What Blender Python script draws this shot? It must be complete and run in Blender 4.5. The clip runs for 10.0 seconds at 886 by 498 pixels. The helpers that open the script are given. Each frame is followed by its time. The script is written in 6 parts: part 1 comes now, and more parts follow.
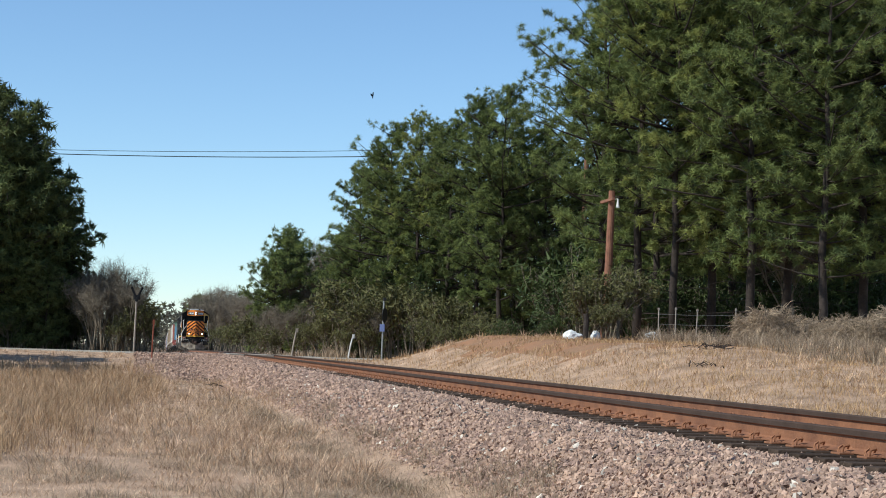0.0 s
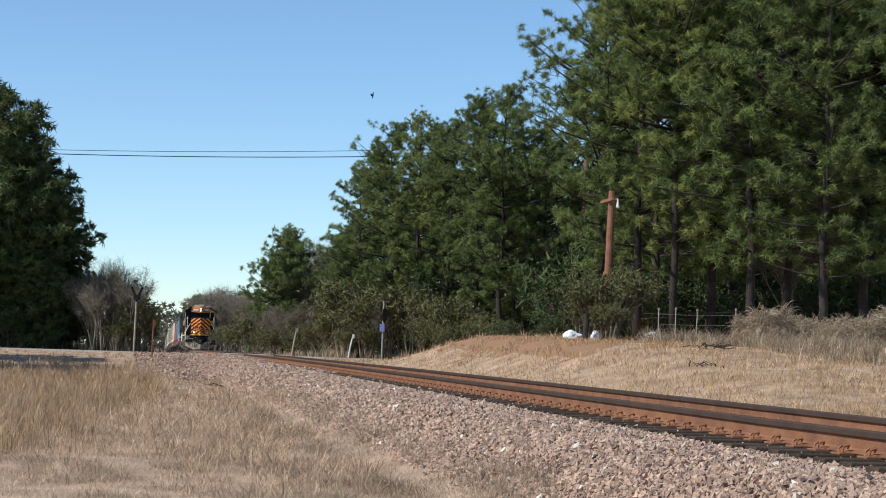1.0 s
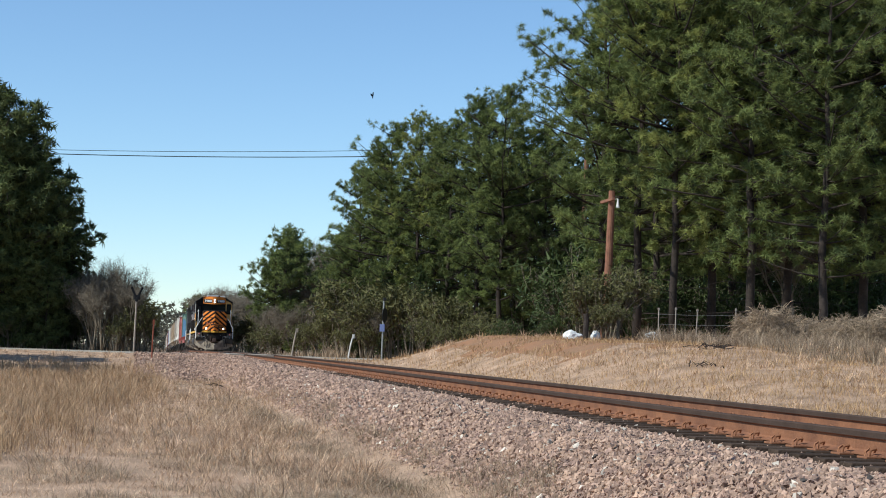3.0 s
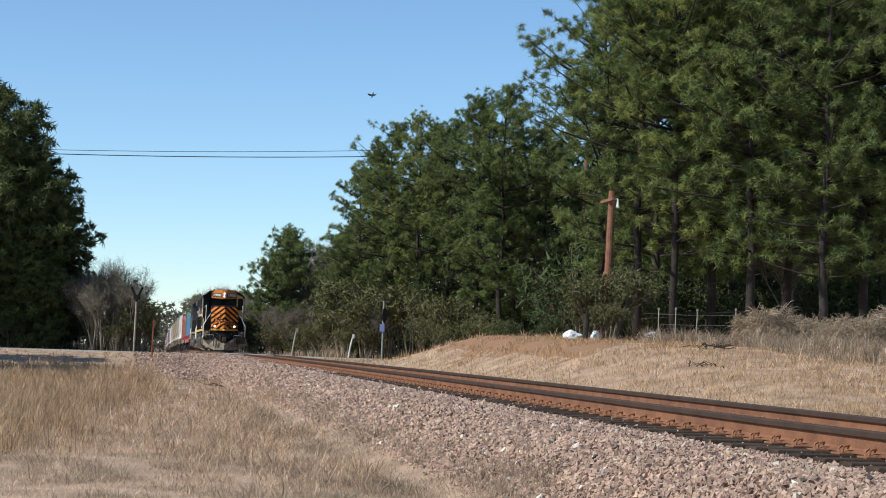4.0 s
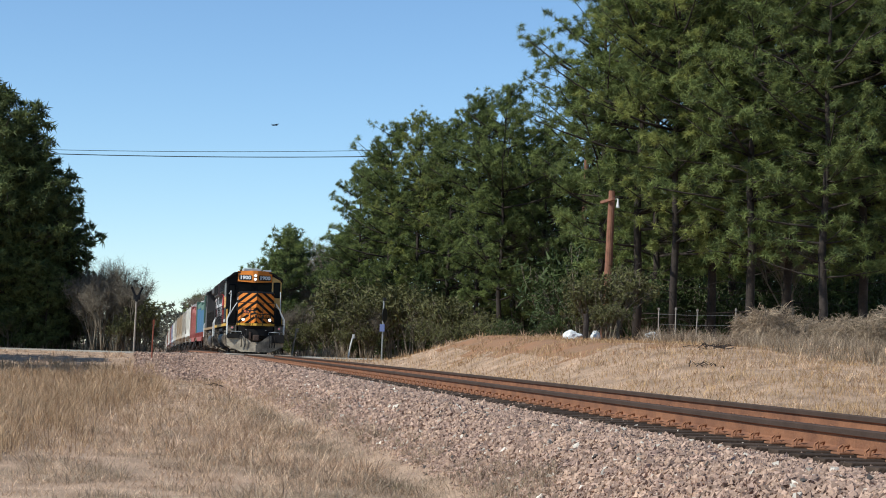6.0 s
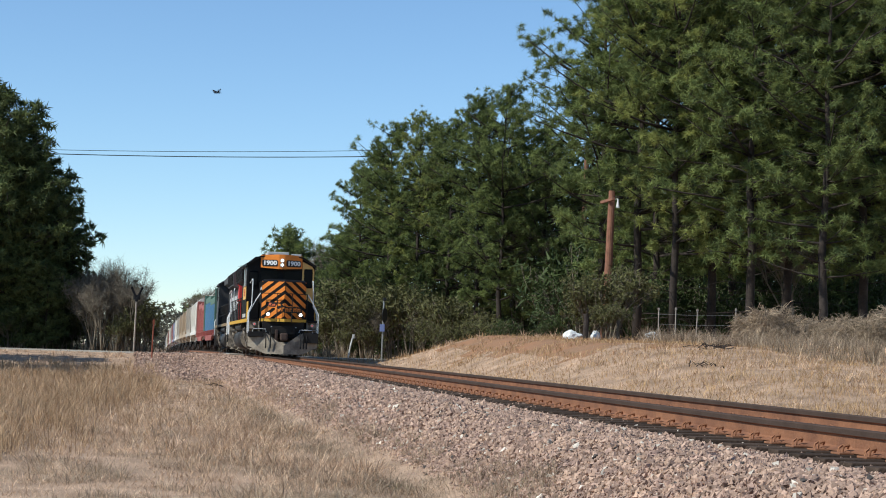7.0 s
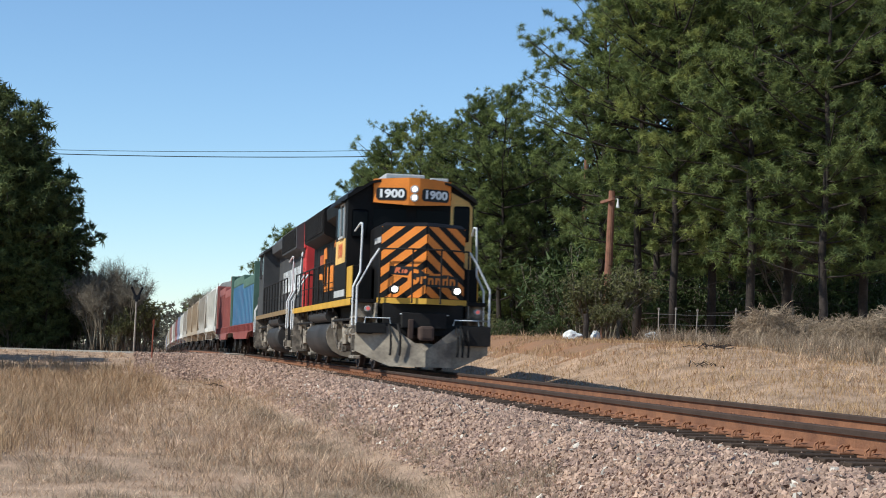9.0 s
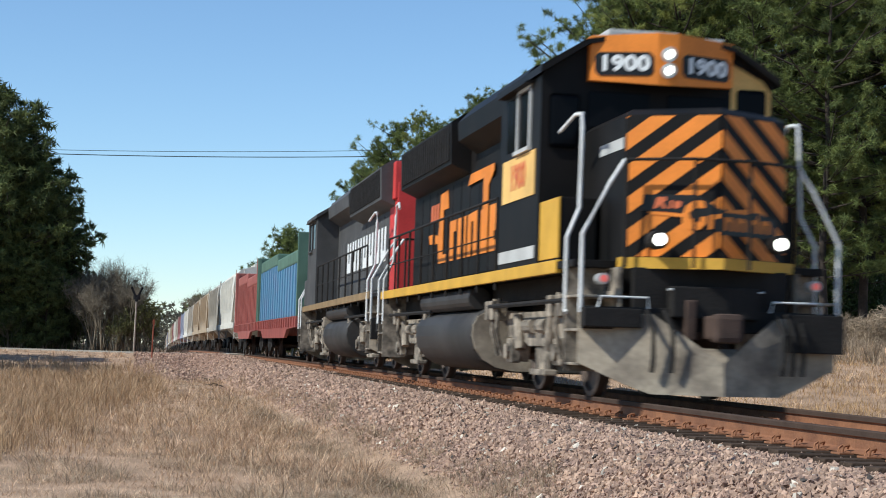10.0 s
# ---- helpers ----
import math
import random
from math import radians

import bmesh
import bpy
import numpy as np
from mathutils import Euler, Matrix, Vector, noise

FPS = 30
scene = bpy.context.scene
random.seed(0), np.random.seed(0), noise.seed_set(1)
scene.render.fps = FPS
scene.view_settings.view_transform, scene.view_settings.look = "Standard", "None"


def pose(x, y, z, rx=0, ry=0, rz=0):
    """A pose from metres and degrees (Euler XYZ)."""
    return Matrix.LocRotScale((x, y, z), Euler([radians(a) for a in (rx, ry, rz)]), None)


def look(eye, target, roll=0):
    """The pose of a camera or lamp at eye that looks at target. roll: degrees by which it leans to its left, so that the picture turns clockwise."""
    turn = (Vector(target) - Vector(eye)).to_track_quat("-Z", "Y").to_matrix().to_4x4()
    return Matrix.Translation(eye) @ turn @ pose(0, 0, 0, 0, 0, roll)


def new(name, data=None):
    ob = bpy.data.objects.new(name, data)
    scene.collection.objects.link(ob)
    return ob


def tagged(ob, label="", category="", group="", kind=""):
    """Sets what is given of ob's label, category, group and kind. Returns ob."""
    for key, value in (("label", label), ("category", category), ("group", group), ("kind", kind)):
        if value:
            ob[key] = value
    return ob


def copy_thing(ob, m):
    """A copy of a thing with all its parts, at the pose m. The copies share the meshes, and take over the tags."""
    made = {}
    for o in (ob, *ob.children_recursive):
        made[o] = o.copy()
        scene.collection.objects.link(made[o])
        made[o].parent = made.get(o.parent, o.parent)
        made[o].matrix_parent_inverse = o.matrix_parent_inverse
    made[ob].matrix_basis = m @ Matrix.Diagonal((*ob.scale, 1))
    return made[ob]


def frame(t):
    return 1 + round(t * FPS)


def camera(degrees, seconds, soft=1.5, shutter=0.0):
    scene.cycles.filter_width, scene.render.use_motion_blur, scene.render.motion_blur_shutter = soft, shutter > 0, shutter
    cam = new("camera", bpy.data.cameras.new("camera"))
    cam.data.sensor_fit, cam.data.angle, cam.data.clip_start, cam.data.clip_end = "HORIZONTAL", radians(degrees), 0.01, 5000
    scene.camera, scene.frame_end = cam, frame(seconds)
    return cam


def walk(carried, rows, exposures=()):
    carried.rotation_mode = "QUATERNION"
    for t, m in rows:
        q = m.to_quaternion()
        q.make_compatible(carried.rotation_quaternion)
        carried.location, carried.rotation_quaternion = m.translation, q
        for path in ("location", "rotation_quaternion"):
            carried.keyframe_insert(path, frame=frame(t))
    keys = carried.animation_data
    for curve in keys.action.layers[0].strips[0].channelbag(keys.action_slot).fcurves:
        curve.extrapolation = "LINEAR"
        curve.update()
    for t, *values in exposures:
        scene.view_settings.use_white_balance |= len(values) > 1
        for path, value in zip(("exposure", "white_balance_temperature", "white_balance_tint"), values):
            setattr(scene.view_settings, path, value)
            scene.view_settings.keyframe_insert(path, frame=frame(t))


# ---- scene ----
# ---- camera ----
EYE = (-6.37, 0.0, 0.49)
cam = camera(28.38, 10.0, soft=1.0, shutter=0.3)
AIM = Vector((math.sin(radians(9.99)) * math.cos(radians(3.40)), math.cos(radians(9.99)) * math.cos(radians(3.40)), math.sin(radians(3.40))))
EYE_POSE = look(EYE, Vector(EYE) + AIM * 50, 1.8)
walk(cam, [(0, EYE_POSE), (10, EYE_POSE)], [(0, 0.0, 5870, 4), (10, 0.0, 5870, 4)])

# ---- light: clear winter sky, sun high on the near side of the line ----
SUN_AZ, SUN_EL = radians(255), radians(43)   # compass from +y towards +x
world = bpy.data.worlds.new("sky")
scene.world = world
world.use_nodes = True
wn = world.node_tree
sky = wn.nodes.new("ShaderNodeTexSky")
sky.sky_type = "NISHITA"
sky.sun_disc = False
sky.sun_elevation, sky.sun_rotation = SUN_EL, SUN_AZ
sky.altitude, sky.air_density, sky.dust_density, sky.ozone_density = 900, 1.0, 0.0, 3.0
wn.links.new(sky.outputs[0], wn.nodes["Background"].inputs[0])
wn.nodes["Background"].inputs[1].default_value = 0.14
sun_data = bpy.data.lights.new("sun", "SUN")
sun_data.energy, sun_data.angle, sun_data.color = 5.0, radians(0.55), (1.0, 0.93, 0.82)
sun = new("sun", sun_data)
sun_dir = Vector((math.sin(SUN_AZ) * math.cos(SUN_EL), math.cos(SUN_AZ) * math.cos(SUN_EL), math.sin(SUN_EL)))
sun.matrix_world = look(sun_dir * 200, (0, 0, 0))


# ---- materials ----
def material(name, base, rough=0.8, metal=0.0, scale=6.0, vary=0.35, fine=60.0, fine_vary=0.2, bump=0.3, tint=None, rnd=0.0, island=0.0, emit=None, spec=0.3, transmit=0.0):
    """Noise at two scales over a base colour, with fine relief; rnd varies piece by piece, island by joined piece."""
    m = bpy.data.materials.new(name)
    m.use_nodes = True
    n, l = m.node_tree.nodes, m.node_tree.links
    b = n["Principled BSDF"]
    b.inputs["Roughness"].default_value, b.inputs["Metallic"].default_value = rough, metal
    b.inputs["Specular IOR Level"].default_value = spec
    tc = n.new("ShaderNodeTexCoord")
    big, small = n.new("ShaderNodeTexNoise"), n.new("ShaderNodeTexNoise")
    big.inputs["Scale"].default_value, big.inputs["Detail"].default_value = scale, 4
    small.inputs["Scale"].default_value, small.inputs["Detail"].default_value = fine, 3
    for s in (big, small):
        l.new(tc.outputs["Object"], s.inputs["Vector"])
    ramp = n.new("ShaderNodeMapRange")
    ramp.inputs["From Min"].default_value, ramp.inputs["From Max"].default_value = 0.32, 0.68
    l.new(big.outputs[0], ramp.inputs["Value"])
    mix = n.new("ShaderNodeMix")
    mix.data_type = "RGBA"
    dark = tint if tint else tuple(c * (1 - vary) for c in base)
    mix.inputs[6].default_value, mix.inputs[7].default_value = (*dark, 1), (*base, 1)
    l.new(ramp.outputs[0], mix.inputs[0])
    hsv = n.new("ShaderNodeHueSaturation")
    l.new(mix.outputs[2], hsv.inputs["Color"])
    val = n.new("ShaderNodeMath")
    val.operation = "MULTIPLY_ADD"
    val.inputs[1].default_value, val.inputs[2].default_value = fine_vary * 2, 1 - fine_vary
    l.new(small.outputs[0], val.inputs[0])
    last = val
    for amount, node, socket in ((rnd, "ShaderNodeObjectInfo", "Random"), (island, "ShaderNodeNewGeometry", "Random Per Island")):
        if amount:
            src, k, p = n.new(node), n.new("ShaderNodeMath"), n.new("ShaderNodeMath")
            k.operation, p.operation = "MULTIPLY_ADD", "MULTIPLY"
            k.inputs[1].default_value, k.inputs[2].default_value = amount * 2, 1 - amount
            l.new(src.outputs[socket], k.inputs[0])
            l.new(k.outputs[0], p.inputs[0])
            l.new(last.outputs[0], p.inputs[1])
            last = p
    l.new(last.outputs[0], hsv.inputs["Value"])
    l.new(hsv.outputs[0], b.inputs["Base Color"])
    if bump:
        bp = n.new("ShaderNodeBump")
        bp.inputs["Strength"].default_value, bp.inputs["Distance"].default_value = bump, 0.02
        l.new(small.outputs[0], bp.inputs["Height"])
        l.new(bp.outputs[0], b.inputs["Normal"])
    if emit:
        b.inputs["Emission Color"].default_value, b.inputs["Emission Strength"].default_value = (*emit[0], 1), emit[1]
    if transmit:
        b.inputs["Transmission Weight"].default_value = transmit
    return m


def leafy(name, base, dark, through_light=0.25, island=0.4):
    """Foliage: two-tone by clump, a little light passes through."""
    m = material(name, base, 0.65, 0, 1.5, 0, 30, 0.15, 0, dark, 0.1, island, spec=0.2)
    n, l = m.node_tree.nodes, m.node_tree.links
    b, out = n["Principled BSDF"], n["Material Output"]
    tr, mx = n.new("ShaderNodeBsdfTranslucent"), n.new("ShaderNodeMixShader")
    l.new(b.inputs["Base Color"].links[0].from_socket, tr.inputs["Color"])
    mx.inputs[0].default_value = through_light
    l.new(b.outputs[0], mx.inputs[1])
    l.new(tr.outputs[0], mx.inputs[2])
    l.new(mx.outputs[0], out.inputs["Surface"])
    return m


M_SOIL = material("dry_soil_and_thatch", (0.50, 0.335, 0.22), 0.95, 0, 1.1, 0, 22, 0.5, 1.0, (0.27, 0.18, 0.115))
M_DIRT = material("red_clay", (0.32, 0.16, 0.08), 0.95, 0, 0.8, 0, 20, 0.35, 0.8, (0.25, 0.15, 0.085))
M_GRAVEL = material("ballast_bed", (0.33, 0.225, 0.17), 0.95, 0, 3, 0.3, 25, 0.4, 0.8)
M_STONE = material("pink_ballast_stone", (0.44, 0.295, 0.205), 0.9, 0, 5, 0, 60, 0.2, 0.4, (0.31, 0.205, 0.16), 0, 0.4)
M_PALESTONE = material("pale_quartz_stone", (0.66, 0.57, 0.46), 0.85, 0, 5, 0.25, 60, 0.2, 0.4, None, 0, 0.3)
M_DARKSTONE = material("dark_basalt_stone", (0.085, 0.07, 0.06), 0.9, 0, 5, 0.3, 60, 0.2, 0.4, None, 0, 0.4)
M_RAIL = material("rusty_rail_steel", (0.27, 0.12, 0.058), 0.8, 0.0, 3, 0, 40, 0.25, 0.3, (0.16, 0.07, 0.038))
M_RAILTOP = material("worn_rail_head", (0.075, 0.05, 0.038), 0.8, 0.0, 3, 0.25, 40, 0.2, 0.1, spec=0.1)
M_TIE = material("creosoted_timber", (0.075, 0.052, 0.038), 0.95, 0, 4, 0.4, 40, 0.35, 0.5, None, 0.25, spec=0.1)
M_ROAD = material("pale_worn_asphalt", (0.37, 0.33, 0.27), 0.9, 0, 1, 0.3, 60, 0.25, 0.3)
M_BARK = material("pine_bark", (0.055, 0.042, 0.034), 0.95, 0, 3, 0.45, 18, 0.45, 0.9)
M_TWIG = material("bare_grey_twigs", (0.22, 0.18, 0.13), 0.95, 0, 2, 0.35, 20, 0.3, 0.4, None, 0.12)
# wide two-tone range paints sunlit and shaded clumps into the needle colour
M_NEEDLE = leafy("pine_needles", (0.235, 0.275, 0.08), (0.06, 0.08, 0.03), 0.27, 0.25)
M_NEEDLE_OLIVE = leafy("olive_pine_needles", (0.32, 0.335, 0.09), (0.09, 0.11, 0.036), 0.27, 0.25)
# needle colour darkened to paint in the shade under and behind the groves
M_SHADE_NEEDLE = leafy("shade_darkened_needles", (0.075, 0.10, 0.03), (0.03, 0.045, 0.015), 0.1, 0.2)
M_SIDE_NEEDLE = leafy("broad_pine_needles", (0.15, 0.175, 0.055), (0.05, 0.068, 0.025), 0.1, 0.25)
M_BANK = leafy("tawny_bank_straw", (0.52, 0.345, 0.175), (0.34, 0.205, 0.10), 0.15, 0.4)
M_SHRUB = leafy("olive_shrub_leaves", (0.155, 0.15, 0.055), (0.09, 0.085, 0.035), 0.2)
M_STRAW = leafy("dry_straw", (0.72, 0.515, 0.345), (0.40, 0.27, 0.175), 0.2, 0.5)
M_SEDGE = leafy("russet_broomsedge", (0.48, 0.325, 0.19), (0.31, 0.20, 0.11), 0.2, 0.45)
M_WEED = leafy("grey_brown_weeds", (0.44, 0.335, 0.225), (0.22, 0.16, 0.105), 0.15, 0.5)
M_GREENGRASS = leafy("sparse_green_blades", (0.20, 0.22, 0.07), (0.13, 0.15, 0.05), 0.25, 0.3)
M_WOODGREY = material("weathered_grey_wood", (0.42, 0.36, 0.29), 0.9, 0, 3, 0.35, 30, 0.3, 0.4)
M_POLE = material("reddish_treated_pole", (0.27, 0.125, 0.075), 0.9, 0, 3, 0.35, 30, 0.3, 0.4)
M_GALV = material("galvanised_steel", (0.42, 0.42, 0.40), 0.5, 0.6, 4, 0.3, 30, 0.15, 0.1)
M_DARKMETAL = material("dark_back_of_sign", (0.03, 0.03, 0.03), 0.6, 0.2, 4, 0.3, 30, 0.15, 0.1)
M_WIRE = material("black_cable", (0.02, 0.02, 0.022), 0.6, 0, 4, 0.1, 30, 0.1, 0)
M_POST = material("orange_red_marker", (0.30, 0.09, 0.05), 0.7, 0, 4, 0.3, 30, 0.2, 0.1)
M_WHITE = material("chalky_white_paint", (0.75, 0.74, 0.70), 0.7, 0, 3, 0.2, 30, 0.15, 0.1)
M_BLUE = material("blue_sign_paint", (0.25, 0.30, 0.55), 0.6, 0, 3, 0.2, 30, 0.15, 0.1)


# ---- mesh helpers ----
def link_mesh(name, verts, faces, mat, parent=None, smooth=False):
    me = bpy.data.meshes.new(name)
    me.from_pydata([tuple(v) for v in verts] if not isinstance(verts, np.ndarray) else verts.tolist(), [], faces if not isinstance(faces, np.ndarray) else faces.tolist())
    me.materials.append(mat)
    if smooth:
        me.shade_smooth()
    ob = new(name, me)
    if parent:
        ob.parent = parent
    return ob


def part(name, bm, mat, parent=None, label="", smooth=False):
    me = bpy.data.meshes.new(name)
    bmesh.ops.recalc_face_normals(bm, faces=bm.faces)
    bm.to_mesh(me)
    bm.free()
    me.materials.append(mat)
    if smooth:
        me.shade_smooth()
    ob = new(name, me)
    if parent:
        ob.parent = parent
    return tagged(ob, label)


def box(bm, x0, x1, y0, y1, z0, z1, bevel=0.0):
    """A box between two corners, its edges rounded by bevel."""
    made = bmesh.ops.create_cube(bm, size=1, matrix=Matrix.Translation(((x0 + x1) / 2, (y0 + y1) / 2, (z0 + z1) / 2)) @ Matrix.Diagonal((abs(x1 - x0), abs(y1 - y0), abs(z1 - z0), 1)))
    if bevel:
        es = list({e for v in made["verts"] for e in v.link_edges})
        bmesh.ops.bevel(bm, geom=es, offset=bevel, segments=2, affect="EDGES", profile=0.6)
    return bm


def boxes(*dims, bevel=0.0):
    bm = bmesh.new()
    for d in dims:
        box(bm, *d, bevel=bevel)
    return bm


def tube(bm, points, radius, sides=8, end_radius=None):
    """A round bar along points, tapering to end_radius."""
    pts = [Vector(p) for p in points]
    rings = []
    for i, p in enumerate(pts):
        way = (pts[min(i + 1, len(pts) - 1)] - pts[max(i - 1, 0)]).normalized()
        side = way.orthogonal().normalized() if abs(way.z) > 0.95 else way.cross(Vector((0, 0, 1))).normalized()
        up = side.cross(way)
        r = radius if end_radius is None else radius + (end_radius - radius) * i / (len(pts) - 1)
        rings.append([bm.verts.new(p + (side * math.cos(a) + up * math.sin(a)) * r) for a in (2 * math.pi * k / sides for k in range(sides))])
    for a, b in zip(rings, rings[1:]):
        for k in range(sides):
            bm.faces.new((a[k], a[(k + 1) % sides], b[(k + 1) % sides], b[k]))
    bm.faces.new(rings[0][::-1])
    bm.faces.new(rings[-1])
    return bm


def prism(bm, outline, y0, y1, axis="y"):
    """An outline (x, z) carried from y0 to y1 (axis y), or (y, z) from x0 to x1 (axis x)."""
    def at(a, b, c):
        return (a, c, b) if axis == "y" else (c, a, b)
    r0 = [bm.verts.new(at(a, b, y0)) for a, b in outline]
    r1 = [bm.verts.new(at(a, b, y1)) for a, b in outline]
    n = len(outline)
    for k in range(n):
        bm.faces.new((r0[k], r0[(k + 1) % n], r1[(k + 1) % n], r1[k]))
    bm.faces.new(r0[::-1])
    bm.faces.new(r1)
    return bm


# ---- the lie of the land ----
def line_x(y):
    """The track's centre: dead straight at first, then a very wide curve."""
    d = max(0.0, y - 15.0)
    return 0.20e-4 * d * d


def line_z(y):
    d = max(0.0, y - 15.0)
    return 3.3e-3 * d - 0.196e-4 * d * d


def smooth_step(a, b, v):
    t = min(1.0, max(0.0, (v - a) / (b - a)))
    return t * t * (3 - 2 * t)


CROSS_Y = 92.0


def ground_z(x, y):
    tz, dx = line_z(min(y, 420.0)), x - line_x(min(y, 420.0))
    side = -0.92 if dx < 0 else -0.75
    low = smooth_step(1.9, 3.5, abs(dx))
    z = tz - 0.262 + (side + 0.262) * low
    # the road comes up to the rails at the crossing
    up = smooth_step(CROSS_Y - 26, CROSS_Y - 6, y) * (1 - smooth_step(CROSS_Y + 8, CROSS_Y + 40, y))
    z += (tz - 0.06 - z) * up * (0.92 if abs(dx) > 1.9 else 0.55)
    # the clay mound across the line
    mound = smooth_step(26, 58, y) * smooth_step(3.2, 9.5, dx) * (1 - smooth_step(17, 23, dx) * 0.55) * (1 - smooth_step(74, 86, y))
    z += 1.75 * mound
    if dx > 3:
        z += 0.25 * smooth_step(12, 40, dx)
    roll = noise.noise(Vector((x * 0.22, y * 0.22, 0.3))) * 0.10 + noise.noise(Vector((x * 0.7, y * 0.7, 4))) * 0.04
    far = smooth_step(130, 700, y) * smooth_step(20, 160, abs(dx))
    return z + roll * smooth_step(2.6, 4.5, abs(dx)) * (1 - up) + far * 4.0


def ground():
    xs = sorted(set([round(-30 + 0.6 * i, 2) for i in range(101)] + [s * 30 * 1.22 ** k for k in range(1, 24) for s in (-1, 1)]))
    ys = sorted(set([round(0.6 * i, 2) for i in range(-6, 200)] + [120 * 1.06 ** k for k in range(1, 62)] + [-4 - 8 * 1.4 ** k for k in range(0, 14)]))
    verts = [(x, y, ground_z(x, y)) for y in ys for x in xs]
    w = len(xs)
    faces = [(j * w + i, j * w + i + 1, (j + 1) * w + i + 1, (j + 1) * w + i) for j in range(len(ys) - 1) for i in range(w - 1)]
    ob = link_mesh("ground", verts, faces, M_SOIL, smooth=True)
    ob.data.materials.append(M_DIRT)
    ob.data.materials.append(M_GRAVEL)
    for p in ob.data.polygons:
        c = p.center
        d = c.x - line_x(min(c.y, 420))
        wob = noise.noise(Vector((c.x * 0.4, c.y * 0.4, 9))) * 1.2
        if -2.85 + wob * 0.12 < d < 3.1:
            p.material_index = 2
        elif 52 + wob * 3 < c.y < 75 and 7 + wob < d < 17 + wob:
            p.material_index = 1
        elif CROSS_Y - 30 < c.y < CROSS_Y - 5 and -6 + wob < d < 0:
            p.material_index = 2
    return tagged(ob, "dry winter grassland with clay and gravel patches", "ground", kind="structure")
ground()


# ---- track ----
def rail_ring(cx, cz):
    """One side of a rail's profile, mirrored: base, web, head."""
    half = [(0.076, -0.186), (0.076, -0.176), (0.03, -0.162), (0.009, -0.148), (0.009, -0.066), (0.036, -0.052), (0.037, -0.012), (0.030, -0.002), (0.012, 0.0)]
    return [(cx + a, cz + b) for a, b in half] + [(cx - a, cz + b) for a, b in reversed(half)]


def railway_track():
    track = tagged(new("railway_track"), "single railway line of rusty rails on timber ties", "railway track", kind="structure")
    ys = [-30, 0, 15] + [15 + 5 * k for k in range(1, 22)] + [120 + 20 * k for k in range(1, 40)]
    for side in (-1, 1):
        verts, faces = [], []
        for y in ys:
            verts += [(a, y, b) for a, b in rail_ring(line_x(y) + side * 0.7545, line_z(y))]
        n = 18
        for j in range(len(ys) - 1):
            for k in range(n):
                faces.append((j * n + k, j * n + (k + 1) % n, (j + 1) * n + (k + 1) % n, (j + 1) * n + k))
        rail = link_mesh("rail", verts, faces, M_RAIL, track)
        rail.data.materials.append(M_RAILTOP)
        for p in rail.data.polygons:
            if p.index % n in (5, 6, 7, 8, 9, 10, 11):
                p.material_index = 1
        tagged(rail, "rust-brown steel rail with a worn head")
    return track


TRACK = railway_track()
# ---- trees ----
def blades(centres, count, length, width, rng, droop=0.15, up=0.35):
    """Spiky tufts: count thin triangles fanned out from each centre."""
    c = np.repeat(np.asarray(centres), count, axis=0)
    n = len(c)
    d = rng.normal(size=(n, 3))
    d /= np.linalg.norm(d, axis=1)[:, None]
    d[:, 2] += up
    d /= np.linalg.norm(d, axis=1)[:, None]
    side = np.cross(d, rng.normal(size=(n, 3)))
    side /= np.linalg.norm(side, axis=1)[:, None] + 1e-9
    ln = length * rng.uniform(0.6, 1.2, (n, 1))
    root = c + rng.normal(size=(n, 3)) * length * 0.12
    v = np.empty((n, 3, 3))
    v[:, 0] = root - side * width / 2
    v[:, 1] = root + side * width / 2
    v[:, 2] = root + d * ln - np.array([0, 0, droop]) * ln
    return v.reshape(-1, 3), np.arange(n * 3).reshape(-1, 3)


def tree_object(name, trunk_bm, crown_v, crown_f, bark, leaf, label, category, crown_name="crown"):
    thing = new(name)
    part("trunk", trunk_bm, bark, thing, smooth=True)
    if crown_v is not None:
        link_mesh(crown_name, crown_v, crown_f, leaf, thing)
    return tagged(thing, label, category)


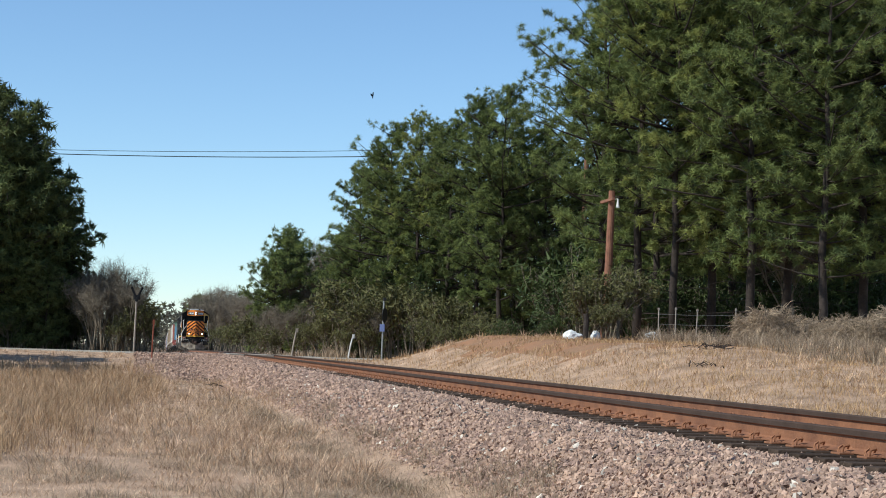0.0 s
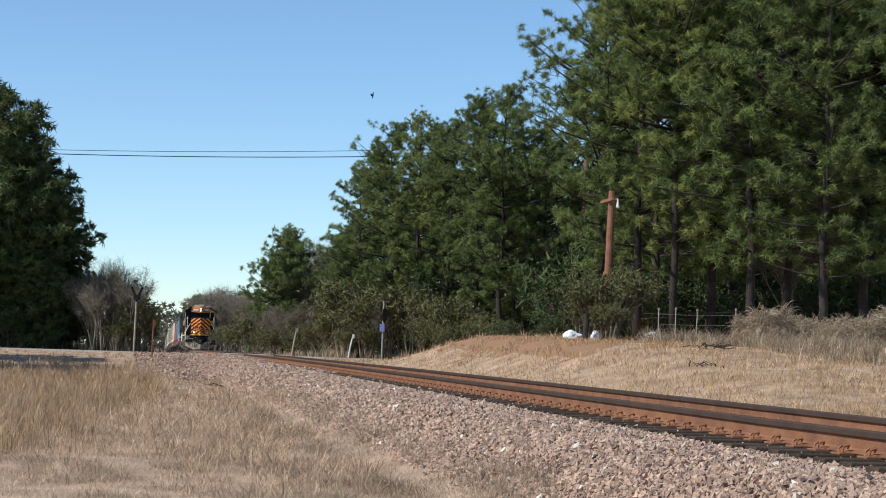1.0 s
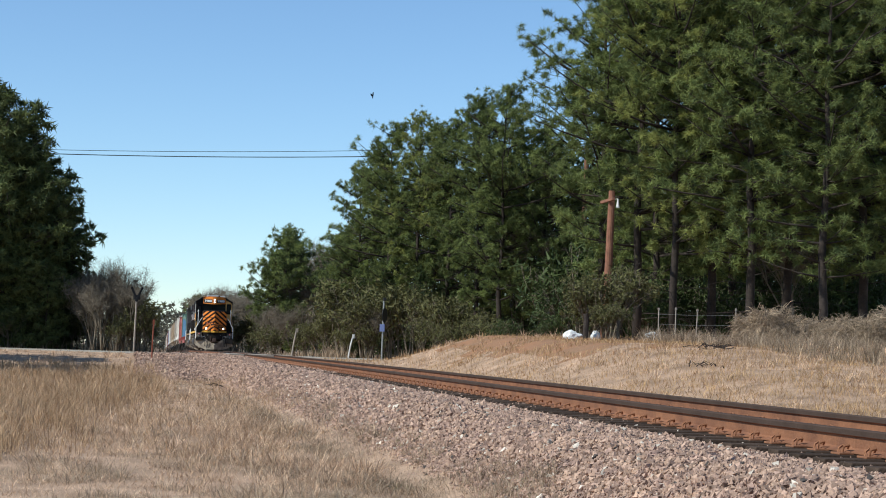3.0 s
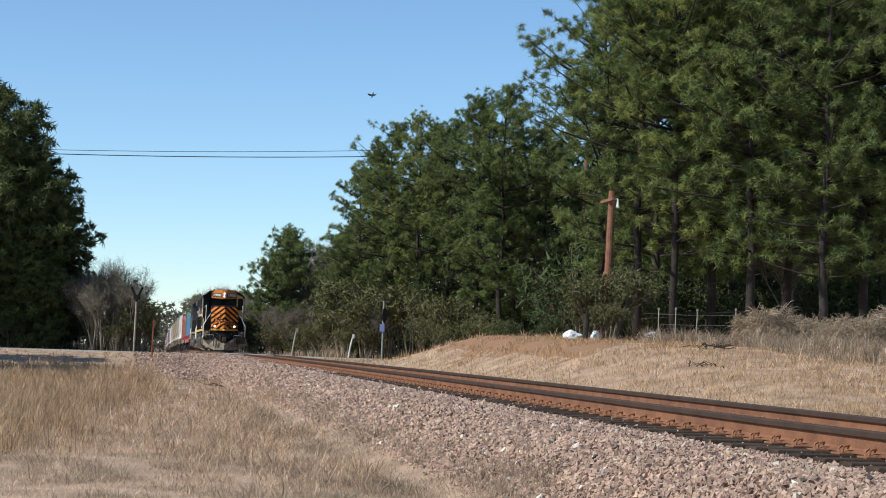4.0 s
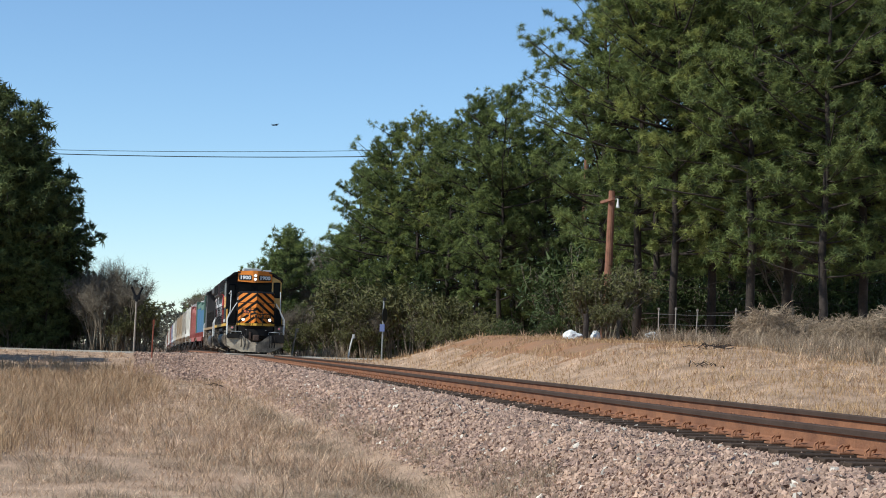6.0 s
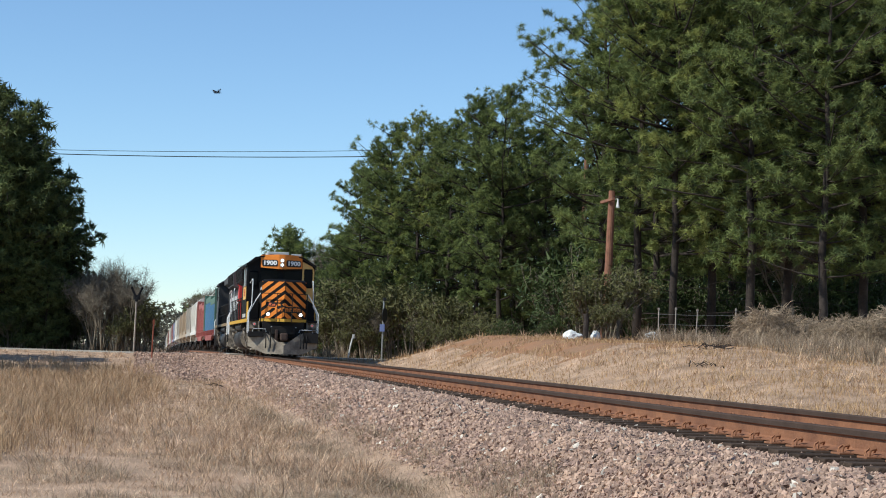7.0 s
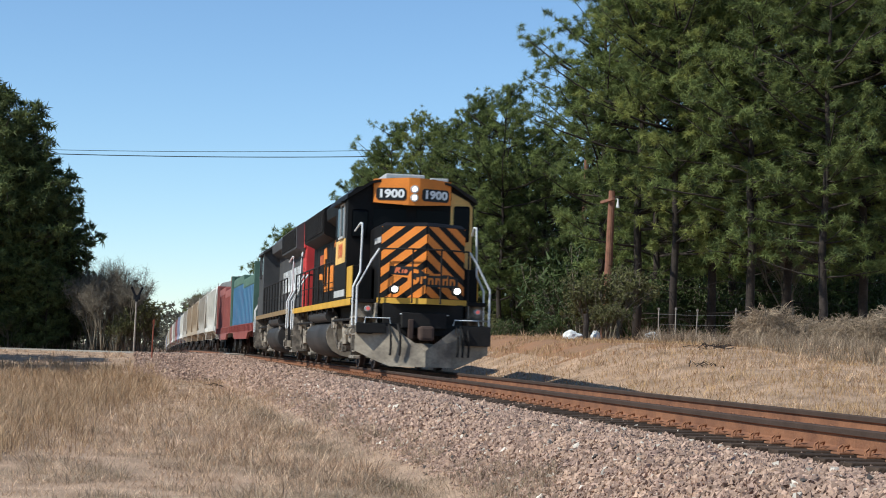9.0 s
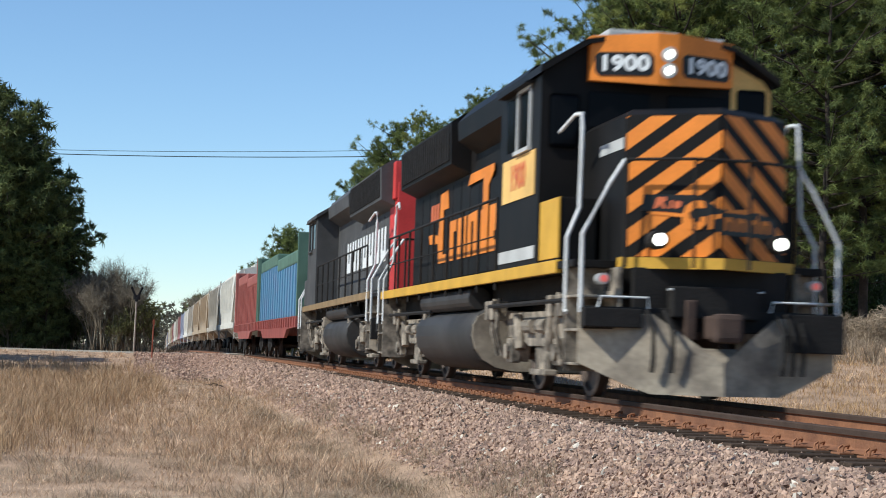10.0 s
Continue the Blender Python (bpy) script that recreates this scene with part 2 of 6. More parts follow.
def pine(seed, height, bare, spread, leaf, tufts=9, lean=0.0, per=11, blade=0.25, width=0.032, rounded=False):
    """A loblolly pine: tapered trunk, whorls of limbs that rise and fork, and needle tufts at their ends."""
    rng, r = np.random.default_rng(seed), random.Random(seed)
    bm = bmesh.new()
    top = [Vector((0, 0, -0.6))]
    for k in range(1, 9):
        top.append(Vector((lean * height * (k / 8) ** 2 + r.uniform(-0.12, 0.12), r.uniform(-0.12, 0.12), height * k / 8)))
    tube(bm, top, height * 0.0085 + 0.05, 8, 0.025)
    def stem(z):
        k = min(7, max(0, int(z / height * 8)))
        a, b = top[k], top[k + 1]
        return a.lerp(b, (z - a.z) / max(0.01, b.z - a.z))
    centres = []
    z = height * bare
    while z < height * 0.99:
        u = (z / height - bare) / (1 - bare)
        reach = spread * (0.55 + 0.9 * u if u < 0.35 else 0.87 * (1 - ((u - 0.35) / 0.65) ** 1.7) + 0.12)
        if rounded:
            reach = spread * max(0.30, 1 - abs(2 * u - 0.75) ** 2.4 * 0.60)
        for k in range(r.choice((2, 2, 3, 3, 4))):
            az = r.uniform(0, 6.283)
            lobe = noise.noise(Vector((math.cos(az) * 0.9 + seed, math.sin(az) * 0.9, z * 0.28)))
            ln = min(reach * r.uniform(0.55, 1.1) * (1 + 0.75 * lobe), reach * 1.15)
            rise = r.uniform(0.0, 0.45) + 0.45 * u
            a = stem(z)
            p = [a + Vector((math.cos(az) * ln * s, math.sin(az) * ln * s, ln * rise * s ** 1.4)) for s in (0, 0.35, 0.7, 1.0)]
            tube(bm, p, 0.015 + 0.013 * ln, 4, 0.010)
            n_side = max(3, int(ln * 2.6))
            for s in range(n_side):
                f = 0.26 + 0.76 * (s + r.random()) / n_side
                b = a.lerp(p[-1], f) + Vector((0, 0, ln * rise * (f ** 1.4 - f)))
                out = ln * 0.32 * (1.25 - f) + 0.25
                tip = b + Vector((r.uniform(-1, 1), r.uniform(-1, 1), r.uniform(-0.15, 0.55))) * out
                tube(bm, (b, tip), 0.014, 3, 0.006)
                for q in range(tufts):
                    centres.append(b.lerp(tip, r.uniform(0.75, 1.1)) + Vector((r.gauss(0, 0.12), r.gauss(0, 0.12), r.gauss(0.05, 0.10))))
        z += height * (0.020 + 0.016 * r.random()) * (1.25 - 0.45 * u)
    # dead lower limbs
    for k in range(int(18 * min(1, bare * 6))):
        z = height * r.uniform(0.05, bare + 0.22)
        az, ln = r.uniform(0, 6.283), r.uniform(0.8, 3.4)
        a = stem(z)
        b = a + Vector((math.cos(az) * ln * 0.6, math.sin(az) * ln * 0.6, r.uniform(-0.1, 0.2)))
        tube(bm, (a, b, b + Vector((math.cos(az + 0.4) * ln * 0.4, math.sin(az + 0.4) * ln * 0.4, r.uniform(-0.3, 0.1)))), 0.018, 4, 0.005)
    for q in range(30):
        centres.append(top[-1] + Vector((r.gauss(0, 0.25), r.gauss(0, 0.25), r.gauss(-0.1, 0.4))))
    v, f = blades([tuple(c) for c in centres], per, blade, width, rng)
    return bm, v, f


def fork(bm, r, a, way, ln, rad, depth, tips, bend=0.5, sides=5):
    b = a + way * ln * 0.5 + Vector((r.uniform(-1, 1), r.uniform(-1, 1), r.uniform(-0.3, 0.6))) * ln * 0.07
    c = b + (way + Vector((r.uniform(-1, 1), r.uniform(-1, 1), r.uniform(-0.2, 0.6))) * 0.15).normalized() * ln * 0.5
    tube(bm, (a, b, c), rad, max(3, sides - 1), rad * 0.6)
    tips.append(c)
    if depth == 0:
        return
    for k in range(r.choice((2, 3, 3))):
        w = (way + Vector((r.uniform(-1, 1), r.uniform(-1, 1), r.uniform(-0.35, 0.8))) * bend).normalized()
        fork(bm, r, b.lerp(c, r.uniform(0.2, 1)), w, ln * r.uniform(0.6, 0.82), rad * 0.58, depth - 1, tips, bend, sides - 1)


def bare_tree(seed, height, depth=5, stems=1, bend=0.55):
    r, tips = random.Random(seed), []
    bm = bmesh.new()
    for k in range(stems):
        way = Vector((r.uniform(-0.25, 0.25), r.uniform(-0.25, 0.25), 1)).normalized() if stems > 1 else Vector((0, 0, 1))
        fork(bm, r, Vector((r.uniform(-0.3, 0.3) * (stems > 1), r.uniform(-0.3, 0.3) * (stems > 1), -0.3)), way, height * 0.30, height * 0.009 + 0.012, depth, tips, bend)
    return bm, tips


def put(thing, x, y, turn, size=1.0):
    """Stand a copy of a pattern tree on the ground."""
    m = Matrix.Translation((x, y, ground_z(x, y))) @ Matrix.Rotation(turn, 4, "Z")
    ob = copy_thing(thing, m)
    ob.scale = (size, size, size * 1.0)
    return ob


def drop_pattern(thing):
    for o in (*thing.children_recursive, thing):
        bpy.data.objects.remove(o)


# the place on the ground that lies along a bearing (degrees right of the line) at a range
def by_bearing(deg, rng):
    return EYE[0] + rng * math.sin(radians(deg)), rng * math.cos(radians(deg))



def stand(table, patterns, label=""):
    """Copies of pattern trees at (bearing, range, top above the eye, pattern, turn)."""
    for deg, rng, top, k, turn in table:
        thing, own = patterns[k]
        x, y = by_bearing(deg, rng)
        height = top + EYE[2] - ground_z(x, y)
        ob = put(thing, x, y, turn, height / own)
        if label:
            tagged(ob, label)


FRONT_GROVE = [(18.70, 97, 23.0, 0, 0.7), (20.50, 96, 24.0, 2, 2.9), (22.30, 97, 23.5, 1, 4.4), (23.70, 95, 24.0, 0, 5.2),
    (15.17, 84, 20.1, 0, 4.7), (16.36, 81, 20.5, 1, 5.0), (17.54, 79, 19.3, 2, 5.9),
    (18.75, 84, 21.9, 0, 4.6), (19.98, 77, 19.7, 1, 5.8), (21.19, 81, 21.8, 2, 0.2), (22.29, 75, 18.8, 0, 2.9),
    (23.52, 79, 20.6, 1, 5.9), (24.65, 80, 20.6, 2, 4.1), (25.59, 76, 19.7, 0, 5.7), (15.81, 100, 22.4, 1, 0.7),
    (16.90, 92, 20.7, 0, 0.1), (19.44, 93, 21.9, 2, 1.4), (21.93, 92, 20.9, 1, 1.8)]
MIDDLE_GROVE = [(7.25, 119, 12.0, 1, 5.8), (8.22, 115, 14.8, 1, 4.8), (9.14, 113, 15.2, 2, 1.0), (10.19, 111, 14.6, 1, 5.0),
    (11.12, 107, 15.6, 0, 0.9), (11.89, 105, 15.9, 1, 3.9), (12.45, 109, 15.0, 2, 0.8), (6.93, 125, 8.6, 3, 0.0),
    (7.77, 123, 13.7, 1, 5.5), (9.73, 118, 15.2, 0, 1.3), (11.39, 118, 16.6, 2, 1.4), (13.30, 106, 13.6, 1, 6.2)]
# rows left of -6 degrees are unseen, added to shade the left pines and ground
NEAR_SIDE_PINES = [(-7.91, 100, 17.2, 6, 5.5), (-4.70, 101, 14.0, 6, 1.8), (-3.86, 100, 11.9, 6, 6.0), (-3.09, 101, 9.9, 6, 3.4),
    (-2.45, 103, 7.8, 6, 4.3), (-2.03, 105, 5.4, 6, 1.3), (-8.93, 100, 18.6, 1, 5.9), (-4.35, 100, 8.6, 6, 4.3),
    (-3.39, 100, 6.4, 6, 6.1), (-5.39, 100, 9.4, 6, 5.6), (-2.68, 99, 4.2, 6, 1.9),
    (-9.50, 99, 17.0, 0, 0.5), (-11.80, 98, 18.0, 2, 1.5), (-8.00, 107, 17.0, 1, 2.5), (-6.60, 105, 16.5, 0, 4.5), (-13.50, 103, 18.0, 1, 3.5),
    (-7.90, 77, 8.0, 6, 0.5), (-8.30, 71, 7.5, 6, 2.2), (-8.90, 66.5, 7.0, 6, 3.2), (-3.90, 101, 9.0, 6, 1.2), (-2.90, 102, 6.5, 6, 2.2), (-4.90, 99, 7.0, 6, 0.4), (-2.20, 104, 4.0, 6, 5.0)]
YOUNG_PINES = [(14.16, 104, 6.8, 5, 2.3), (15.35, 106, 8.0, 5, 1.0), (16.54, 105, 7.3, 5, 0.9), (17.81, 104, 7.6, 5, 0.4),
    (19.08, 106, 7.2, 5, 1.9), (20.33, 104, 8.1, 5, 3.8), (21.58, 106, 7.7, 5, 0.0), (22.82, 104, 8.3, 5, 4.3),
    (24.04, 105, 7.8, 5, 2.1), (12.69, 108, 6.9, 5, 1.9), (11.58, 110, 7.4, 5, 5.1), (10.47, 112, 6.7, 5, 3.0),
    (13.61, 100, 3.6, 5, 2.0), (7.33, 112, 4.2, 5, 3.0), (6.59, 116, 3.7, 5, 4.4), (9.27, 110, 5.1, 5, 0.4),
    (8.25, 114, 5.6, 5, 6.1), (18.45, 112, 9.4, 5, 0.1), (19.80, 113, 9.5, 5, 4.7), (22.20, 112, 9.6, 5, 5.3),
    (23.52, 113, 10.1, 5, 0.1), (15.99, 112, 9.2, 5, 4.9), (17.27, 113, 9.0, 5, 2.3)]
BACK_WOODS = [(6.59, 140, 8.6, 5, 0.7), (7.29, 126, 6.3, 5, 2.5), (8.00, 133, 9.8, 5, 3.0), (8.70, 125, 11.1, 5, 5.6), (9.40, 142, 14.3, 5, 0.9), (10.10, 126, 10.8, 5, 1.6), (10.80, 126, 12.1, 5, 4.8), (11.50, 135, 13.1, 5, 0.5), (12.21, 127, 12.6, 5, 1.0), (12.91, 141, 15.9, 5, 0.2), (13.61, 136, 15.7, 5, 6.0), (14.31, 141, 15.2, 5, 1.5), (15.00, 139, 15.4, 5, 3.1), (15.70, 135, 15.1, 5, 2.4), (16.39, 128, 14.8, 5, 6.2), (17.09, 130, 15.3, 5, 4.5), (17.78, 139, 15.3, 5, 3.8), (18.46, 127, 15.2, 5, 3.1), (19.15, 140, 17.0, 5, 1.7), (19.83, 123, 14.5, 5, 5.3), (20.51, 139, 17.0, 5, 0.6), (21.19, 145, 16.3, 5, 3.9), (21.86, 123, 15.0, 5, 1.9), (22.53, 125, 15.2, 5, 1.7), (23.20, 141, 16.1, 5, 2.8), (23.87, 135, 17.7, 5, 1.2), (24.53, 125, 14.6, 5, 3.7), (25.18, 138, 17.7, 5, 0.4)]
LONE_PINES = [(4.90, 150, 9.8, 4, 3.6), (2.11, 262, 7.1, 4, 0.1), (5.22, 153, 8.7, 4, 0.3), (4.57, 148, 7.7, 4, 1.1)]
BARE_TREES = [(-0.94, 98.3, 4.3, 0, 6.0), (-0.59, 99.2, 4.62, 1, 1.2), (-0.23, 97.9, 3.74, 2, 4.7), (-1.30, 98.7, 3.69, 1, 5.8),
    (0.13, 99.5, 3.48, 0, 5.9), (-1.17, 97.6, 2.71, 2, 2.2), (2.57, 205, 6.1, 0, 2.2), (2.89, 215, 6.9, 1, 3.3),
    (3.20, 205, 6.5, 2, 4.9), (3.51, 212, 6.5, 0, 0.7), (2.75, 190, 4.4, 1, 4.7), (3.39, 190, 4.8, 2, 5.0),
    (2.35, 230, 6.2, 2, 5.4), (3.75, 180, 4.3, 1, 0.2), (5.95, 158, 9.1, 0, 5.9), (6.26, 160, 9.6, 1, 0.6),
    (6.59, 158, 9.1, 2, 2.1), (6.13, 150, 7.2, 2, 3.8), (6.82, 150, 7.2, 0, 5.8), 
    (12.59, 108, 9.2, 0, 2.0),
    (21.34, 83, 8.2, 1, 0.5), (4.57, 130, 3.0, 2, 0.3), (5.31, 128, 3.2, 0, 6.2),
    (5.86, 124, 2.7, 1, 3.4), (7.70, 104, 2.4, 1, 5.2), (4.21, 140, 2.7, 0, 2.9), (19.26, 108, 11.9, 1, 2.6), (20.69, 109, 12.8, 2, 0.3),
    (22.64, 108, 12.1, 0, 5.8), (17.63, 108, 10.7, 2, 0.2), (16.17, 107, 9.8, 0, 3.1), (14.71, 106, 9.3, 1, 5.3),
    (23.78, 108, 12.1, 1, 0.8), (1.93, 300, 6.4, 0, 4.6), (3.88, 170, 4.4, 2, 6.0), (3.02, 230, 7.5, 0, 4.0)]
SHRUBS = [(-0.10, 97.0, 1.96, 0, 4.9), (0.31, 97.3, 2.29, 1, 0.7), (-0.50, 96.7, 1.42, 2, 2.7), (0.54, 97.9, 1.51, 0, 0.9),
    (6.96, 110, 4.2, 1, 5.3), (7.52, 106, 3.4, 2, 1.9), (6.50, 112, 2.8, 0, 2.8), (8.44, 106, 3.8, 1, 6.3),
    (9.08, 104, 4.1, 2, 5.4), (9.64, 102, 3.4, 0, 6.1), (10.29, 101, 3.1, 1, 2.8), (10.84, 100, 2.6, 2, 3.1),
    (9.27, 98, 2.0, 0, 4.6), (9.92, 96, 1.7, 2, 3.0), (3.66, 150, 2.6, 1, 1.8), (4.12, 140, 2.0, 2, 2.5),
    (4.57, 128, 1.7, 0, 0.9), (5.49, 122, 1.7, 1, 2.4), (6.13, 118, 1.8, 2, 6.2), (6.78, 108, 1.5, 0, 6.0),
    (7.70, 104, 1.5, 1, 3.9), (11.21, 96, 2.1, 0, 3.1), (11.76, 94, 1.7, 1, 2.1), (12.32, 92, 1.9, 5, 0.6),
    (13.33, 80, 1.6, 3, 1.7), (13.70, 82, 1.9, 4, 4.9), (14.34, 84, 3.6, 5, 5.4), (14.89, 85, 4.5, 3, 2.3),
    (15.44, 86, 4.3, 4, 4.9), (16.17, 84, 3.7, 5, 4.9), (16.72, 83, 3.1, 3, 4.4), (14.71, 88, 5.8, 4, 4.2),
    (17.45, 90, 4.0, 4, 4.8), (18.36, 92, 4.4, 5, 2.3), (19.44, 90, 4.1, 3, 4.4), (20.51, 92, 4.5, 4, 1.8),
    (21.58, 90, 4.2, 5, 3.1), (22.64, 92, 4.6, 3, 4.8), (23.69, 90, 4.3, 4, 4.3), (24.39, 92, 4.7, 5, 1.8),
    (2.93, 170, 2.1, 0, 5.9), (3.30, 165, 1.9, 1, 4.1), (2.57, 175, 2.1, 2, 3.6), (-1.75, 103, 2.6, 4, 0.1),
    (-1.39, 101, 1.6, 1, 3.4), (-3.15, 100, 1.6, 3, 1.6), (-0.94, 101, 1.4, 2, 4.2), (-3.85, 99, 1.6, 5, 2.9),
    (-2.45, 101, 1.4, 4, 5.1), (-4.60, 98, 1.5, 3, 2.1),
    (14.55, 76.5, 2.6, 1, 0.8), (14.95, 75.2, 3.7, 0, 2.2), (15.38, 74.6, 4.1, 2, 4.1), (15.80, 76.0, 3.0, 1, 5.3), (15.15, 73.6, 2.2, 1, 1.2), (15.55, 73.4, 2.4, 0, 3.6)]
BRUSH = [(17.0, 69.9, 0.55, 0, 2.5), (17.36, 69.6, 0.53, 1, 2.5), (17.72, 72.7, 0.9, 2, 4.7), (18.08, 69.9, 0.77, 0, 1.7), (18.44, 69.7, 0.55, 1, 1.3),
    (18.8, 72.7, 0.91, 2, 5.0), (19.16, 72.2, 0.6, 0, 1.9), (19.52, 71.5, 0.87, 1, 5.3), (19.88, 72.5, 0.54, 2, 3.8), (19.9, 66.7, 1.68, 0, 1.1),
    (20.41, 64.4, 1.96, 1, 5.4), (20.94, 65.2, 1.94, 2, 3.5), (21.54, 67.4, 1.68, 0, 2.6), (22.08, 65.7, 1.45, 1, 1.9), (22.66, 64.2, 1.38, 2, 3.9),
    (23.14, 66.1, 1.66, 0, 2.1), (23.76, 64.8, 1.62, 1, 1.3), (24.31, 65.1, 1.58, 2, 4.6), (24.79, 66.2, 1.94, 0, 0.6), (25.22, 64.9, 1.85, 1, 3.8),
    (20.3, 57.7, 0.62, 2, 2.8), (20.91, 59.5, 1.13, 0, 5.9), (21.77, 60.8, 0.51, 1, 1.8), (22.71, 59.9, 0.79, 2, 5.8), (23.53, 60.1, 0.71, 0, 1.2),
    (24.28, 56.7, 0.77, 1, 6.0), (25.0, 56.0, 0.53, 2, 1.1),
    (19.6, 69.5, 1.2, 0, 2.3), (20.15, 70.1, 1.45, 2, 0.4), (20.6, 69.3, 1.5, 1, 5.1), (21.2, 70.4, 1.7, 0, 3.3), (21.75, 69.2, 1.5, 2, 1.9),
    (22.3, 70.0, 1.75, 1, 4.4), (22.9, 69.4, 1.6, 0, 0.9), (23.45, 70.2, 1.8, 2, 2.7), (24.0, 69.6, 1.7, 1, 5.6), (24.55, 70.1, 1.85, 0, 1.4)]

pines = []
for seed, h, bare, sp, leaf, word, rounded, tufts, per, width in (
        (11, 20, 0.20, 4.2, M_NEEDLE, "dark green", True, 4, 27, 0.033), (12, 18, 0.19, 4.3, M_NEEDLE, "green", True, 4, 27, 0.033), (13, 21, 0.21, 4.5, M_NEEDLE_OLIVE, "yellowish green", True, 4, 27, 0.033),
        (14, 12, 0.03, 3.5, M_NEEDLE, "deep green", False, 4, 20, 0.04), (15, 10, 0.10, 3.3, M_NEEDLE, "deep green", True, 5, 22, 0.034), (16, 14, 0.02, 3.6, M_SHADE_NEEDLE, "shade-darkened green", True, 3, 6, 0.11), (17, 12, 0.02, 3.8, M_SIDE_NEEDLE, "dense dark", False, 7, 11, 0.075)):
    bm, v, f = pine(seed, h, bare, sp, leaf, tufts, 0.0, per, 0.32 if width < 0.07 else 0.38, width, rounded)
    pines.append((tree_object("pine_tree", bm, v, f, M_BARK, leaf, "tall loblolly pine with " + word + " needle clumps", "pine tree"), h))
for table in (FRONT_GROVE, MIDDLE_GROVE):
    stand(table, pines)
stand(NEAR_SIDE_PINES, pines, "broad pine with needles down to the ground")
# filler pines: their darkened needles stand in for the shade of the woods
stand(BACK_WOODS, pines, "filler pine deep in the woods behind the grove, shade put into its dark needles")
stand(YOUNG_PINES, pines, "young filler pine under the grove, shade put into its dark needles")
stand(LONE_PINES, pines, "round-topped pine standing alone by the line")
for p, h in pines:
    drop_pattern(p)

bares = []
for seed, h, depth in ((31, 8.0, 4), (32, 8.5, 4), (33, 7.5, 4)):
    bm, tips = bare_tree(seed, h, depth, 3, 0.45)
    v, f = blades([tuple(p) for p in tips for _ in range(2)], 5, 0.75, 0.020, np.random.default_rng(seed), 0.0, 0.5)
    bares.append((tree_object("bare_tree", bm, v, f, M_TWIG, M_TWIG, "leafless grey hardwood with fine twigs", "tree", "crown"), max(t.z for t in tips)))
stand(BARE_TREES, bares)
stand([(-1.21, 97.0, 3.17, 0, 4.6), (-0.85, 96.8, 3.29, 0, 0.6), (-0.50, 97.1, 3.51, 0, 3.2), (-0.05, 97.0, 2.89, 2, 0.5), (0.31, 97.3, 2.75, 1, 1.0), (-1.03, 99.9, 4.09, 2, 2.4), (-0.32, 100.2, 4.2, 1, 5.5), (2.48, 225, 6.3, 2, 4.4), (2.66, 230, 6.9, 1, 1.2), (3.02, 228, 7.1, 2, 2.7), (3.30, 222, 6.8, 1, 1.8), (3.59, 224, 6.7, 0, 5.4), (3.81, 200, 5.4, 1, 2.0), (2.84, 205, 5.5, 0, 4.9), (3.15, 198, 5.2, 1, 4.7), (2.29, 240, 5.9, 2, 3.0), (6.32, 170, 9.8, 2, 4.8), (5.77, 165, 8.9, 2, 3.3), (6.50, 168, 9.4, 2, 3.4), (6.78, 160, 8.2, 1, 2.4), (5.58, 150, 5.7, 2, 5.5), (4.76, 135, 2.4, 2, 4.1), (3.93, 160, 3.3, 0, 1.7)], bares)
for p, h in bares:
    drop_pattern(p)

shrubs = []
# the last three have leaves darkened to paint in understorey shade
for seed, h, leaf in ((41, 3.4, M_SHRUB), (42, 3.0, M_SHRUB), (43, 3.8, M_SHRUB), (44, 3.4, M_SHADE_NEEDLE), (45, 3.0, M_SHADE_NEEDLE), (46, 3.8, M_SHADE_NEEDLE)):
    bm, tips = bare_tree(seed, h, 4, 5, 0.7)
    rng = np.random.default_rng(seed)
    pick = [tuple(t + Vector(rng.normal(size=3) * 0.14)) for t in tips for _ in range(1)]
    v, f = blades(pick, 5, 0.20, 0.055, rng)
    shrubs.append((tree_object("shrub", bm, v, f, M_TWIG, leaf, "tangled olive-green shrub with many stems" if leaf is M_SHRUB else "evergreen shrub under the pines, its leaves darkened to stand for shade", "shrub", "leaves"), max(t.z for t in tips)))
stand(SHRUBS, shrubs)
for p, h in shrubs:
    drop_pattern(p)

def shaggy_mound(seed):
    """Dead vines hung over a few stems: arching strands that leave a dome and trail down its sides."""
    bm, tips = bare_tree(seed, 1.5, 2, 9, 0.8)
    rng = np.random.default_rng(seed)
    n = 2600
    az, up = rng.uniform(0, 2 * math.pi, n), rng.uniform(0.05, 1.0, n) ** 0.7
    lump = np.array([1 + 0.4 * noise.noise(Vector((math.cos(a) * 1.3 + seed, math.sin(a) * 1.3, u * 2.2))) for a, u in zip(az, up)])
    rad = 0.85 * np.sqrt(1 - (up * 0.93) ** 2) * lump
    root = np.stack([np.cos(az) * rad, np.sin(az) * rad, up * 1.65 * lump], -1)
    way = np.stack([np.cos(az) * 0.5, np.sin(az) * 0.5, -0.8 + 0.9 * up], -1) + rng.normal(size=(n, 3)) * 0.55
    side = np.cross(way, rng.normal(size=(n, 3)))
    side *= 0.009 / (np.linalg.norm(side, axis=1)[:, None] + 1e-9)
    ln = rng.uniform(0.2, 0.6, (n, 1))
    mid = root + way * ln * 0.55
    tip = mid + (way * 0.5 - np.array([0, 0, 0.55])) * ln * 0.6
    v = np.stack([root - side, root + side, mid + side, mid - side, tip], 1).reshape(-1, 3)
    base = np.arange(n)[:, None] * 5
    faces = np.concatenate([base + np.array([0, 1, 2]), base + np.array([0, 2, 3]), base + np.array([3, 2, 4])])
    return bm, v, faces


thickets = []
